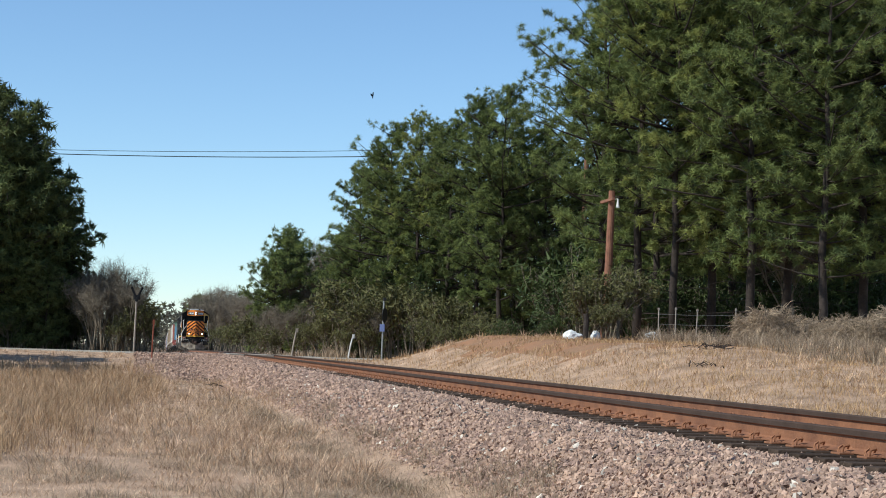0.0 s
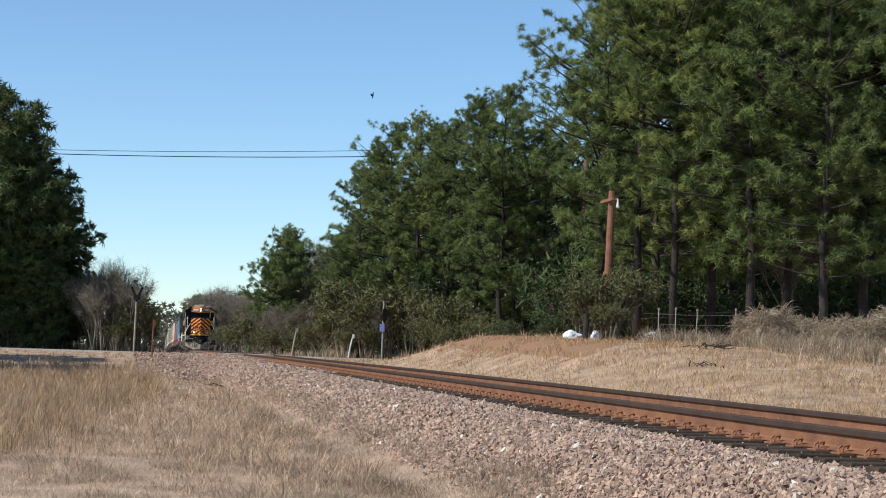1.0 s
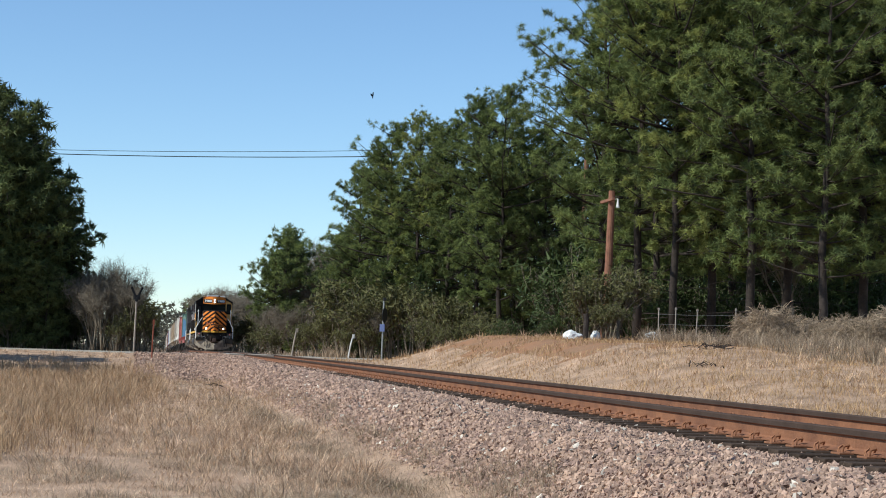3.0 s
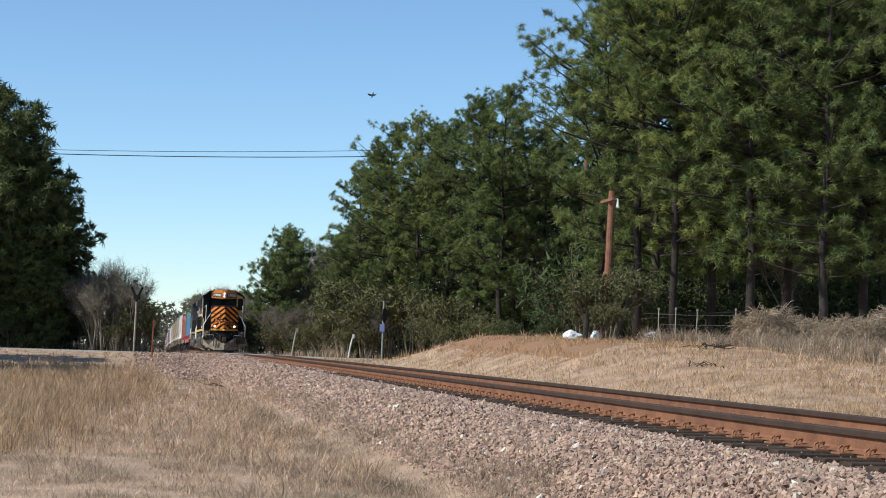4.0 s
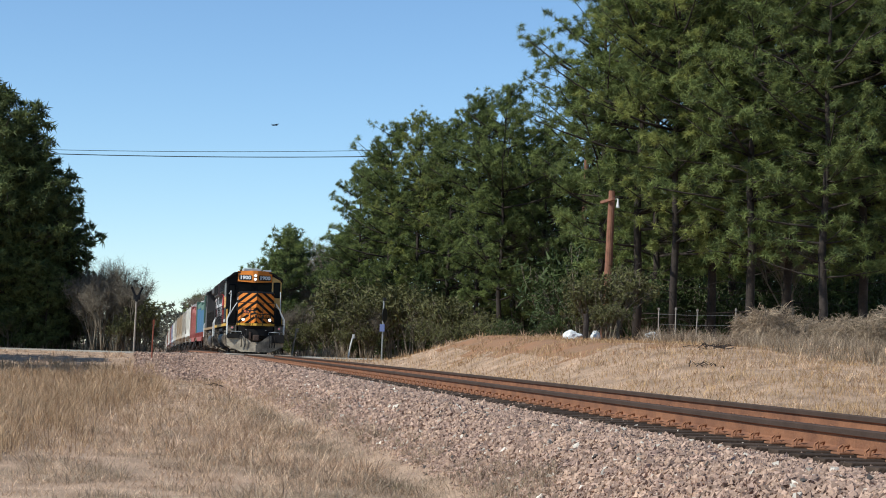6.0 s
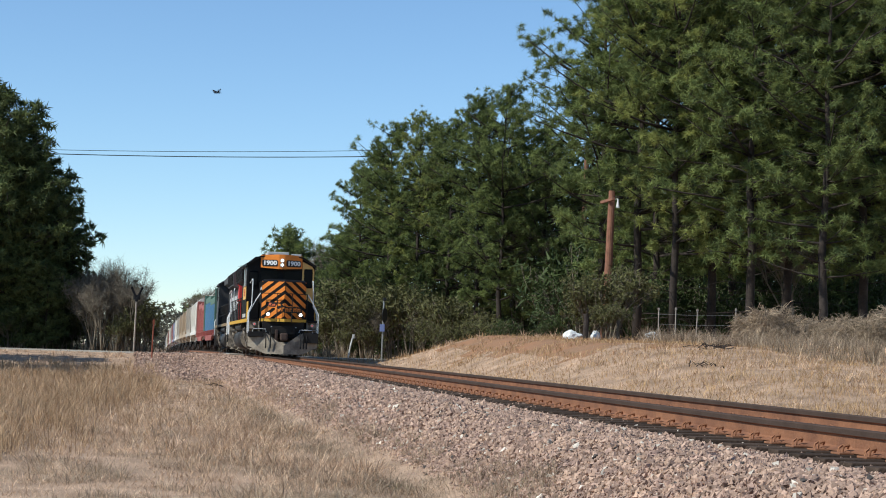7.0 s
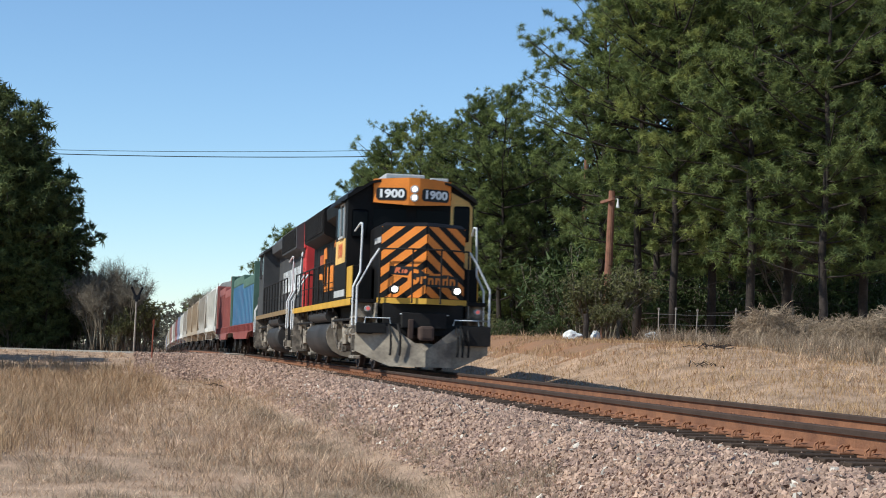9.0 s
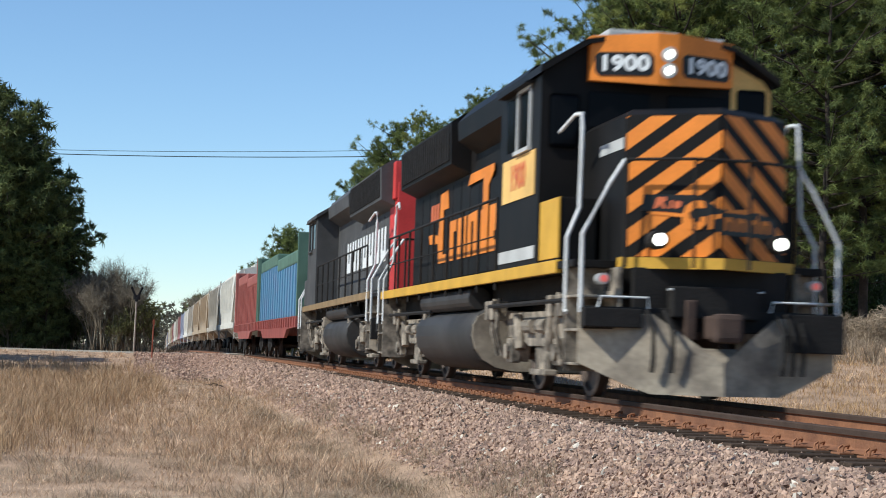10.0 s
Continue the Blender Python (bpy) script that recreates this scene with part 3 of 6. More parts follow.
for seed in (51, 52, 53):
    bm, v, f = shaggy_mound(seed)
    thickets.append((tree_object("thicket", bm, v, f, M_WEED, M_WEED, "pale grey-brown thicket hung with dead vines", "thicket", "vines"), 1.75))
stand(BRUSH, thickets)
for p, h in thickets:
    drop_pattern(p)


def far_woods():
    """The wooded ridge that closes the view along the line."""
    rng = np.random.default_rng(61)
    c = []
    for k in range(9000):
        x, y = rng.normal(40, 130), rng.uniform(560, 760)
        h = rng.uniform(8, 14)
        c.append((x, y, ground_z(x, y) + 4.5 + h * rng.uniform(-0.3, 1)))
    v, f = blades(c, 10, 2.0, 0.7, rng)
    ob = link_mesh("far_woods", v, f, M_FARWOOD)
    return tagged(ob, "distant wooded ridge, haze put into its grey-green colour", "woods", kind="stuff")


# greyed leaf colour stands in for aerial haze over the ridge
M_FARWOOD = leafy("far_hazed_woods", (0.19, 0.18, 0.13), (0.14, 0.13, 0.095), 0.2, 0.3)
far_woods()


# ---- ballast, ties and fastenings ----
def stones(name, label, n, y0, y1, x0, x1, size, seed, mat=None):
    """Broken stone: each a bent cube of eight corners, lying on the bed."""
    rng = np.random.default_rng(seed)
    y = rng.uniform(y0, y1, n)
    x = rng.uniform(x0, x1, n)
    keep = (np.abs(np.abs(x) - 0.7545) > 0.11)
    x, y = x[keep], y[keep]
    n = len(x)
    z = np.array([ground_z(a, b) for a, b in zip(x, y)]) + rng.uniform(-0.01, size * 0.6, n)
    corners = np.array([(1, 0, 0), (-1, 0, 0), (0, 1, 0), (0, -1, 0), (0, 0, 1), (0, 0, -1)], float)
    s = size * rng.uniform(0.42, 0.95, (n, 1, 1)) * rng.uniform(0.7, 1.3, (n, 1, 3))
    v = (corners[None] * rng.uniform(0.6, 1.1, (n, 6, 1)) + rng.uniform(-0.33, 0.33, (n, 6, 3))) * s
    q = rng.normal(size=(n, 4))
    q /= np.linalg.norm(q, axis=1)[:, None]
    w, a, b, c = q.T
    rot = np.stack([np.stack([1 - 2 * (b * b + c * c), 2 * (a * b - c * w), 2 * (a * c + b * w)], -1), np.stack([2 * (a * b + c * w), 1 - 2 * (a * a + c * c), 2 * (b * c - a * w)], -1), np.stack([2 * (a * c - b * w), 2 * (b * c + a * w), 1 - 2 * (a * a + b * b)], -1)], 1)
    v = np.einsum("nij,nkj->nki", rot, v) + np.stack([x, y, z], -1)[:, None]
    tri = np.array([(0, 2, 4), (2, 1, 4), (1, 3, 4), (3, 0, 4), (2, 0, 5), (1, 2, 5), (3, 1, 5), (0, 3, 5)])
    f = (np.arange(n)[:, None, None] * 6 + tri[None]).reshape(-1, 3)
    ob = link_mesh(name, v.reshape(-1, 3), f, mat or M_STONE)
    return tagged(ob, label, "ballast", kind="stuff")


STONE_LABEL = "pinkish grey broken stone along the track"
stones("ballast", STONE_LABEL, 44000, 8.5, 22, -3.35, -0.62, 0.040, 71)
stones("ballast", STONE_LABEL, 28000, 22, 46, -3.35, -0.62, 0.050, 72)
stones("ballast", STONE_LABEL, 14000, 46, 90, -3.6, -0.6, 0.075, 73)
stones("ballast", STONE_LABEL, 7000, 10, 60, -0.62, 2.9, 0.07, 74)
stones("ballast", "scattered pale stones among the pink ballast", 1100, 9, 46, -3.1, -0.62, 0.050, 76, M_PALESTONE)
stones("ballast", "scattered dark stones among the pink ballast", 900, 9, 46, -3.2, -0.62, 0.046, 77, M_DARKSTONE)
stones("gravel", "loose grey gravel spilled beside the crossing", 4500, 62, 88, -6.2, -2.6, 0.085, 75)


def ties_and_clips():
    tie_me = bpy.data.meshes.new("tie")
    bm = boxes((-1.3, 1.3, -0.115, 0.115, -0.375, -0.198), bevel=0.012)
    bm.to_mesh(tie_me)
    bm.free()
    tie_me.materials.append(M_TIE)
    plate_me = bpy.data.meshes.new("rail_clip")
    bm = boxes((-0.19, 0.15, -0.09, 0.09, -0.199, -0.183), bevel=0.004)
    for s in (-1, 1):
        tube(bm, ((s * 0.145, -0.03, -0.19), (s * 0.135, -0.045, -0.135), (s * 0.09, -0.03, -0.125), (s * 0.075, 0.02, -0.150), (s * 0.10, 0.055, -0.13), (s * 0.14, 0.05, -0.155), (s * 0.145, 0.03, -0.19)), 0.011, 5)
    bm.to_mesh(plate_me)
    bm.free()
    plate_me.materials.append(M_RAIL)
    r = random.Random(81)
    y = 6.0
    while y < 91.5:
        tie = new("tie", tie_me)
        tie.parent = TRACK
        tie.matrix_basis = pose(line_x(y) + r.uniform(-0.03, 0.03), y, line_z(y) + r.uniform(-0.004, 0.004), 0, 0, r.uniform(-0.9, 0.9))
        if y < 55:
            for s in (-1, 1):
                clip_ob = new("rail_clip", plate_me)
                clip_ob.parent = TRACK
                clip_ob.matrix_basis = pose(line_x(y) + s * 0.7545, y + r.uniform(-0.02, 0.02), line_z(y) + 0.001, 0, 0, 180 if s > 0 else 0)
        y += 0.495 + r.uniform(-0.02, 0.02)


ties_and_clips()


# ---- grass ----
def grass(name, label, mat, n, y0, y1, b0, b1, length, width, seed, keep=None, lean=0.45, tuft=0.0, per=22, droop=0.5, category="grass"):
    """Bent blades rooted on the ground, between two ranges and two bearings in degrees.
    With tuft, they spring outwards from shared crowns of that radius, per blades each."""
    rng = np.random.default_rng(seed)
    m = max(1, n // per) if tuft else n
    rr = np.exp(rng.uniform(math.log(y0), math.log(y1), m))
    bb = np.radians(rng.uniform(b0, b1, m))
    x, y = EYE[0] + rr * np.sin(bb), rr * np.cos(bb)
    az, grow = rng.uniform(0, 2 * math.pi, n), rng.uniform(0.45, 1.15, n)
    if tuft:
        pick = rng.integers(0, m, n)
        out = np.abs(rng.normal(size=n)) * tuft * (0.5 + rng.random(m)[pick])
        x, y = x[pick] + np.cos(az) * out, y[pick] + np.sin(az) * out
        grow = grow * (0.55 + 0.75 * rng.random(m)[pick])
        az = az + rng.normal(size=n) * 0.5
    ok = np.array([keep(p, q) if keep else True for p, q in zip(x, y)])
    x, y, az, grow = x[ok], y[ok], az[ok], grow[ok]
    n = len(x)
    z = np.array([ground_z(p, q) for p, q in zip(x, y)]) - 0.015
    grow = grow * np.array([0.85 + 0.75 * noise.noise(Vector((p * 0.9, q * 0.55, seed))) for p, q in zip(x, y)])
    ln = (length * grow)[:, None]
    tilt = np.clip(np.abs(rng.normal(lean, 0.12 + 0.22 * lean, n)), 0, 1.45)
    flat = np.stack([np.cos(az), np.sin(az), np.zeros(n)], -1)
    d0 = flat * np.sin(tilt)[:, None] + np.array([0, 0, 1.0]) * np.cos(tilt)[:, None]
    bent = tilt + droop * rng.uniform(0.3, 1.4, n)
    turn = az + rng.normal(size=n) * 0.5
    d1 = np.stack([np.cos(turn) * np.sin(bent), np.sin(turn) * np.sin(bent), np.maximum(np.cos(bent), -0.25)], -1)
    face = az + math.pi / 2 + rng.normal(size=n) * 0.6
    w = (width * np.maximum(0.8, y / 18) ** 0.75 * rng.uniform(0.6, 1.3, n) / 2)[:, None]
    sd = np.stack([np.cos(face), np.sin(face), np.zeros(n)], -1) * w
    root = np.stack([x, y, z], -1)
    mid = root + d0 * ln * 0.55
    tip = mid + d1 * ln * 0.5
    v = np.stack([root - sd, root + sd, mid + sd * 0.8, mid - sd * 0.8, tip], 1).reshape(-1, 3)
    base = np.arange(n)[:, None] * 5
    faces = np.stack([base + np.array([0, 1, 2]), base + np.array([0, 2, 3]), base + np.array([3, 2, 4])], 1).reshape(-1, 3)
    return tagged(link_mesh(name, v, faces, mat), label, category, kind="stuff")


def near_side(x, y):
    d = x - line_x(y)
    if CROSS_Y - 4 < y < CROSS_Y + 4:
        return False
    n = noise.noise(Vector((x * 0.8, y * 0.3, 2))) * 0.35 + noise.noise(Vector((x * 5, y * 5, 3))) * 0.22
    return d < -2.75 + n and not (y > 62 and d > -5.4 + n * 3)


def far_side(x, y):
    d = x - line_x(y)
    n = noise.noise(Vector((x * 0.5, y * 0.3, 6)))
    if 52 < y < 75 and 7.5 < d < 17 and n < -0.02:
        return False
    return d > 2.7 + n * 0.4 and not (CROSS_Y - 4 < y < CROSS_Y + 4)


def patchy(x, y):
    return near_side(x, y) and noise.noise(Vector((x * 0.9, y * 0.45, 12))) > -0.05


def in_strip(x, y):
    """The tall sedge: thick by the trees, thinning towards the track."""
    n = noise.noise(Vector((x * 0.6, y * 0.25, 31))) * 1.1 + noise.noise(Vector((x * 17, y * 17, 5))) * 1.6
    near_end = 25 + 7 * noise.noise(Vector((x * 0.8, y * 0.2, 51))) + 7 * noise.noise(Vector((x * 13, y * 13, 6)))
    return near_side(x, y) and y > near_end and x < -7.5 + 1.8 * smooth_step(24, 50, y) + 0.4 * smooth_step(50, 80, y) + n


def tussocky(x, y):
    """Rank grass between the sedge and the ballast."""
    n = noise.noise(Vector((x * 0.7, y * 0.3, 41)))
    fray = noise.noise(Vector((x * 14, y * 14, 8))) * 5
    return near_side(x, y) and y + 2.0 * (x + 6) > 21.5 + 5 * n + fray and n > -0.25


def edge(x, y):
    """Grey weeds along the foot of the ballast."""
    n = noise.noise(Vector((x * 1.1, y * 0.5, 17)))
    return near_side(x, y) and x > -4.5 + n * 1.2 and n > -0.25


def edge_green(x, y):
    return near_side(x, y) and x > -3.7 and noise.noise(Vector((x * 1.6, y * 0.8, 27))) > 0.0


def bank_tufts(x, y):
    return far_side(x, y) and noise.noise(Vector((x * 0.3, y * 0.3, 21))) > 0.05


def far_foot(x, y):
    return 2.4 < x - line_x(y) < 4.6 and noise.noise(Vector((x * 0.6, y * 0.35, 33))) > 0.1


grass("dry_grass", "matted short dry straw-coloured grass", M_STRAW, 150000, 10, 88, -5, 14, 0.13, 0.0062, 91, near_side, 1.2, droop=0.25)
grass("dry_grass", "tufts of longer bleached grass", M_STRAW, 66000, 18, 84, -5.5, 8, 0.36, 0.0056, 92, tussocky, 0.85, 0.12, 22, 0.9)
grass("dry_grass", "scattered low tufts in the trampled grass", M_STRAW, 34000, 12.5, 26, -5.5, 12, 0.20, 0.0046, 102, patchy, 1.0, 0.07, 16, 0.8)
grass("broomsedge", "tall russet broomsedge standing in a dense strip", M_SEDGE, 62000, 17, 74, -5.5, 1.6, 0.50, 0.0056, 93, in_strip, 0.36, 0.09, 14, 0.5)
grass("broomsedge", "russet stems leaning among the bleached grass", M_SEDGE, 16000, 18, 70, -5, 5.0, 0.42, 0.0050, 94, tussocky, 0.75, 0.10, 14, 0.8)
grass("weeds", "grey-brown dead weeds at the ballast edge", M_WEED, 120000, 11.5, 44, 2.5, 14, 0.22, 0.0046, 95, edge, 0.75, 0.08, 14, 0.6, "weeds")
grass("weeds", "grey-brown dead weeds in the dry grass", M_WEED, 60000, 11.5, 70, -5, 9, 0.26, 0.0050, 96, patchy, 0.95, 0.10, 18, 0.8, "weeds")
grass("green_grass", "sparse green blades by the ballast", M_GREENGRASS, 22000, 11, 24, 4, 15, 0.11, 0.006, 97, edge_green, 0.8, 0.06, 20)
grass("dry_grass", "tawny dry grass on the bank across the line", M_BANK, 120000, 17, 86, 6.0, 25.5, 0.24, 0.0066, 98, far_side, 0.62)
grass("dry_grass", "longer bleached grass tufts across the line", M_STRAW, 34000, 20, 80, 7, 26, 0.40, 0.0060, 99, bank_tufts, 0.5, 0.10, 22, 0.6)
grass("weeds", "grey weeds at the foot of the far ballast", M_WEED, 7000, 18, 60, 9, 25, 0.32, 0.0055, 103, far_foot, 0.5, 0.10, 20, 0.5, "weeds")
grass("weeds", "grey dead weeds under the trees", M_WEED, 22000, 50, 78, 16.5, 26, 0.60, 0.0065, 100, lambda x, y: x - line_x(y) > 12.5, 0.4, 0.12, 18, 0.5, "weeds")
grass("weeds", "dull weeds beyond the crossing", M_WEED, 10000, 97, 190, -5, 9, 0.9, 0.008, 101, lambda x, y: abs(x - line_x(y)) > 3.2, 0.3, 0.15, 14, 0.5, "weeds")


# ---- road crossing ----
def road():
    bm = bmesh.new()
    xs = [-70 + 1.0 * k for k in range(141)]
    rows = []
    for x in xs:
        gap = abs(x - line_x(CROSS_Y)) < 1.75
        rows.append([bm.verts.new((x, CROSS_Y + w + 0.0008 * x * x * 0.3, max(ground_z(x, CROSS_Y + w), line_z(CROSS_Y) - 0.30 - 0.006 * abs(x)) + (0.05 if abs(w) < 3 else -0.12))) for w in (-3.3, -2.9, 0, 2.9, 3.3)])
    for i, (a, b) in enumerate(zip(rows, rows[1:])):
        if abs(xs[i] + 0.5) < 1.6:
            continue
        for k in range(4):
            bm.faces.new((a[k], b[k], b[k + 1], a[k + 1]))
    return tagged(part("road", bm, M_ROAD, smooth=True), "pale worn asphalt lane over the railway", "road", kind="structure")


road()
crossing = tagged(new("crossing_panels"), "grey timber planks between the rails at the road", "crossing", kind="structure")
cx, cz = line_x(CROSS_Y), line_z(CROSS_Y)
for x0, x1 in ((-1.62, -1.24), (-1.23, -0.84), (-0.64, -0.33), (-0.32, -0.01), (0.0, 0.31), (0.32, 0.64), (0.84, 1.23), (1.24, 1.62)):
    part("plank", boxes((cx + x0, cx + x1, CROSS_Y - 3.4, CROSS_Y + 3.4, cz - 0.2, cz - 0.012), bevel=0.012), M_WOODGREY, crossing)


# ---- posts, signs, poles, wires, fence, litter ----
def on_ground(deg, rng):
    x, y = by_bearing(deg, rng)
    return Vector((x, y, ground_z(x, y)))


def crossing_sign():
    """A crossbuck seen from behind, nearly edge-on, on its pale pole."""
    t = tagged(new("crossing_sign"), "pale crossing-sign pole with a dark forked head", "road sign")
    t.location = on_ground(0.10, 87)
    bm = bmesh.new()
    tube(bm, ((0, 0, -0.3), (0.04, 0, 2.6)), 0.048, 10, 0.042)
    part("pole", bm, M_WOODGREY, t)
    for s in (-1, 1):
        bm = boxes((-0.055, 0.055, -0.02, 0.02, -0.35, 0.42), bevel=0.006)
        b = part("blade", bm, M_DARKMETAL, t)
        b.matrix_basis = pose(0.05 + s * 0.10, -0.07, 2.85, 0, s * 24, 12)
    part("plate", boxes((-0.12, 0.22, -0.05, -0.03, 2.62, 2.86), bevel=0.01), M_DARKMETAL, t)


def signal_post():
    t = tagged(new("signal_post"), "slim pole with a black oval sign and small plate", "road sign")
    t.location = on_ground(8.10, 97)
    bm = bmesh.new()
    tube(bm, ((0, 0, -0.3), (0.03, 0, 3.35)), 0.05, 8)
    part("pole", bm, M_GALV, t)
    bm = bmesh.new()
    tube(bm, ((0.02, -0.09, 2.45), (0.02, -0.06, 2.45)), 0.42, 20)
    d = part("disc", bm, M_DARKMETAL, t, "black back of a round sign")
    d.matrix_basis = Matrix.Translation((0.02, 0, 2.45)) @ Matrix.Rotation(radians(62), 4, "Z") @ Matrix.Translation((-0.02, 0, -2.45))
    part("plate", boxes((-0.17, 0.10, -0.09, -0.06, 1.55, 1.95), bevel=0.01), M_BLUE, t, "small pale blue plate")
    part("lamp_head", boxes((-0.02, 0.16, -0.08, 0.06, 3.25, 3.42), bevel=0.03), M_DARKMETAL, t)


def leaning_post(deg, rng, h, lean, mat, label, r=0.05):
    t = tagged(new("post"), label, "post")
    t.location = on_ground(deg, rng)
    bm = bmesh.new()
    tube(bm, ((0, 0, -0.3), (lean * 0.5 * h, 0, h * 0.5), (lean * h, 0, h)), r, 8, r * 0.85)
    part("shaft", bm, mat, t)
    part("reflector", boxes((lean * h - r * 1.5, lean * h + r * 1.5, -0.06, -0.04, h - 0.22, h), bevel=0.01), mat, t)


crossing_sign()
signal_post()
leaning_post(0.68, 80, 1.75, 0.02, M_POST, "thin orange-red marker post beside the line", 0.035)
leaning_post(5.15, 98, 1.55, 0.18, M_WOODGREY, "leaning grey wooden post at the road")
leaning_post(6.98, 98, 1.35, 0.22, M_WHITE, "leaning white delineator post at the road", 0.045)


def utility_pole(deg, rng, h, mat, label, arm=True):
    t = tagged(new("utility_pole"), label, "utility pole")
    t.location = on_ground(deg, rng)
    bm = bmesh.new()
    tube(bm, ((0, 0, -0.5), (0.04 * h * 0.5, 0, h * 0.5), (0.06 * h * 0.5, 0, h)), 0.20, 12, 0.14)
    part("pole", bm, mat, t)
    if arm:
        part("crossarm", boxes((-0.06, 0.06, -1.0, 1.0, h - 0.5, h - 0.38), bevel=0.01), mat, t)
    bm = bmesh.new()
    tube(bm, ((0.45, -0.1, h - 0.75), (0.45, -0.1, h - 0.60), (0.45, -0.1, h - 0.35)), 0.09, 8, 0.03)
    tube(bm, ((0.1, -0.1, h - 0.4), (0.45, -0.1, h - 0.35)), 0.015, 5)
    part("insulator", bm, M_WHITE, t, "white insulator")
    return t


utility_pole(15.32, 77.5, 6.5, M_POLE, "reddish treated pole among the pines")
utility_pole(-9.5, 114, 13.6, M_POLE, "tall wooden pole that carries the cables")
utility_pole(14.4, 122, 15.6, M_POLE, "tall wooden pole behind the pines")
a, b = on_ground(-9.5, 114), on_ground(14.4, 122)
for z0, z1, sag, r in ((12.30, 15.40, 0.60, 0.018), (12.15, 14.90, 0.62, 0.030)):
    bm = bmesh.new()
    pts = []
    for k in range(25):
        f = k / 24
        pts.append((a.x + (b.x - a.x) * f, a.y + (b.y - a.y) * f, z0 + (z1 - z0) * f - 4 * sag * f * (1 - f)))
    tube(bm, pts, r, 6)
    tagged(part("overhead_cable", bm, M_WIRE, smooth=True), "black overhead cable spanning the railway", "cable")


def fence():
    F = tagged(new("fence"), "old wire fence on thin grey posts", "fence")
    degs = [17.07, 17.60, 18.27, 19.54, 20.7, 21.9, 23.1, 24.3, 25.4]
    tops = []
    for k, dg in enumerate(degs):
        p = on_ground(dg, 71)
        bm = bmesh.new()
        tube(bm, (p - Vector((0, 0, 0.3)), p + Vector((0.03 * (k % 3), 0, 1.42 + 0.08 * (k % 2)))), 0.024, 8)
        box(bm, p.x - 0.035 + 0.03 * (k % 3), p.x + 0.035 + 0.03 * (k % 3), p.y - 0.035, p.y + 0.035, p.z + 1.38, p.z + 1.46)
        part("fence_post", bm, M_WOODGREY, F)
        tops.append(p)
    for h in (0.4, 0.8, 1.2):
        bm = bmesh.new()
        tube(bm, [p + Vector((0, -0.06, h)) for p in tops], 0.004, 4)
        part("fence_wire", bm, M_GALV, F)


fence()


def crumpled(name, deg, rng, sx, sy, sz, mat, label, category, seed):
    bm = bmesh.new()
    bmesh.ops.create_icosphere(bm, subdivisions=3, radius=1)
    for v in bm.verts:
        n = noise.noise(v.co * 1.6 + Vector((seed, 0, 0))) * 0.45 + noise.noise(v.co * 4 + Vector((0, seed, 0))) * 0.16
        v.co = Vector((v.co.x * sx, v.co.y * sy, max(-0.25, v.co.z) * sz)) * (1 + n)
    ob = part(name, bm, mat)
    ob.location = on_ground(deg, rng) + Vector((0, 0, 0.12))
    ob.rotation_euler = (0, 0, seed)
    return tagged(ob, label, category)


crumpled("white_rock", 14.28, 72, 0.40, 0.28, 0.26, M_WHITE, "rough white boulder at the foot of the trees", "rock", 3.1)
crumpled("white_rock", 15.05, 73.5, 0.22, 0.2, 0.28, M_WHITE, "smaller pale boulder under the pines", "rock", 7.7)
crumpled("white_rock", 16.85, 74, 0.35, 0.25, 0.30, M_WHITE, "pale stone half hidden in weeds", "rock", 5.2)
t = tagged(new("stump"), "grey dead snag between the boulders", "stump")
t.location = on_ground(14.72, 73)
bm = bmesh.new()
tube(bm, ((0, 0, -0.2), (0.02, 0, 0.8), (0.0, 0, 1.1)), 0.13, 9, 0.10)
part("snag", bm, M_BARK, t)


def brush_pile(deg, rng, size, n, seed, label):
    r = random.Random(seed)
    bm = bmesh.new()
    for k in range(n):
        a = Vector((r.gauss(0, size * 0.45), r.gauss(0, 0.4), r.uniform(0, 0.10)))
        w = Vector((r.uniform(-1, 1), r.uniform(-0.9, 0.9), r.uniform(-0.05, 0.22))) * size * 0.45
        tube(bm, (a, a + w * 0.5 + Vector((0, 0, r.uniform(0, 0.10))), a + w), 0.016, 4, 0.005)
    ob = part("fallen_branches", bm, M_BARK)
    ob.location = on_ground(deg, rng)
    return tagged(ob, label, "branches", kind="stuff")


brush_pile(18.9, 53, 0.9, 26, 5, "heap of dead branches in the grass")
brush_pile(18.5, 47, 0.6, 14, 6, "heap of dead branches in the grass")
brush_pile(3.2, 55, 1.5, 9, 7, "dark fallen branches beside the ballast")
brush_pile(2.2, 62, 1.6, 8, 8, "dark fallen branches beside the ballast")
# ---- train ----
def paint(name, base, rough=0.45, dirt=0.25, **k):
    return material(name, base, rough, 0.0, 1.3, dirt, 25, 0.14, 0.06, **k)


M_BLACK = paint("black_locomotive_paint", (0.008, 0.008, 0.008), 0.5, 0.3, tint=(0.015, 0.013, 0.012), spec=0.10)
M_ORANGE = paint("orange_paint", (0.83, 0.255, 0.032), 0.5)
M_CREAM = paint("faded_orange_panel", (0.85, 0.52, 0.16), 0.55)
M_YELLOW = paint("yellow_sill_paint", (0.66, 0.37, 0.045), 0.55)
M_RAILWHITE = paint("pale_handrail_paint", (0.80, 0.79, 0.76), 0.5)
M_SILVER = paint("silver_band", (0.55, 0.54, 0.51), 0.5)
M_GREYLOCO = paint("weathered_dark_grey_paint", (0.085, 0.082, 0.08), 0.6, 0.4)
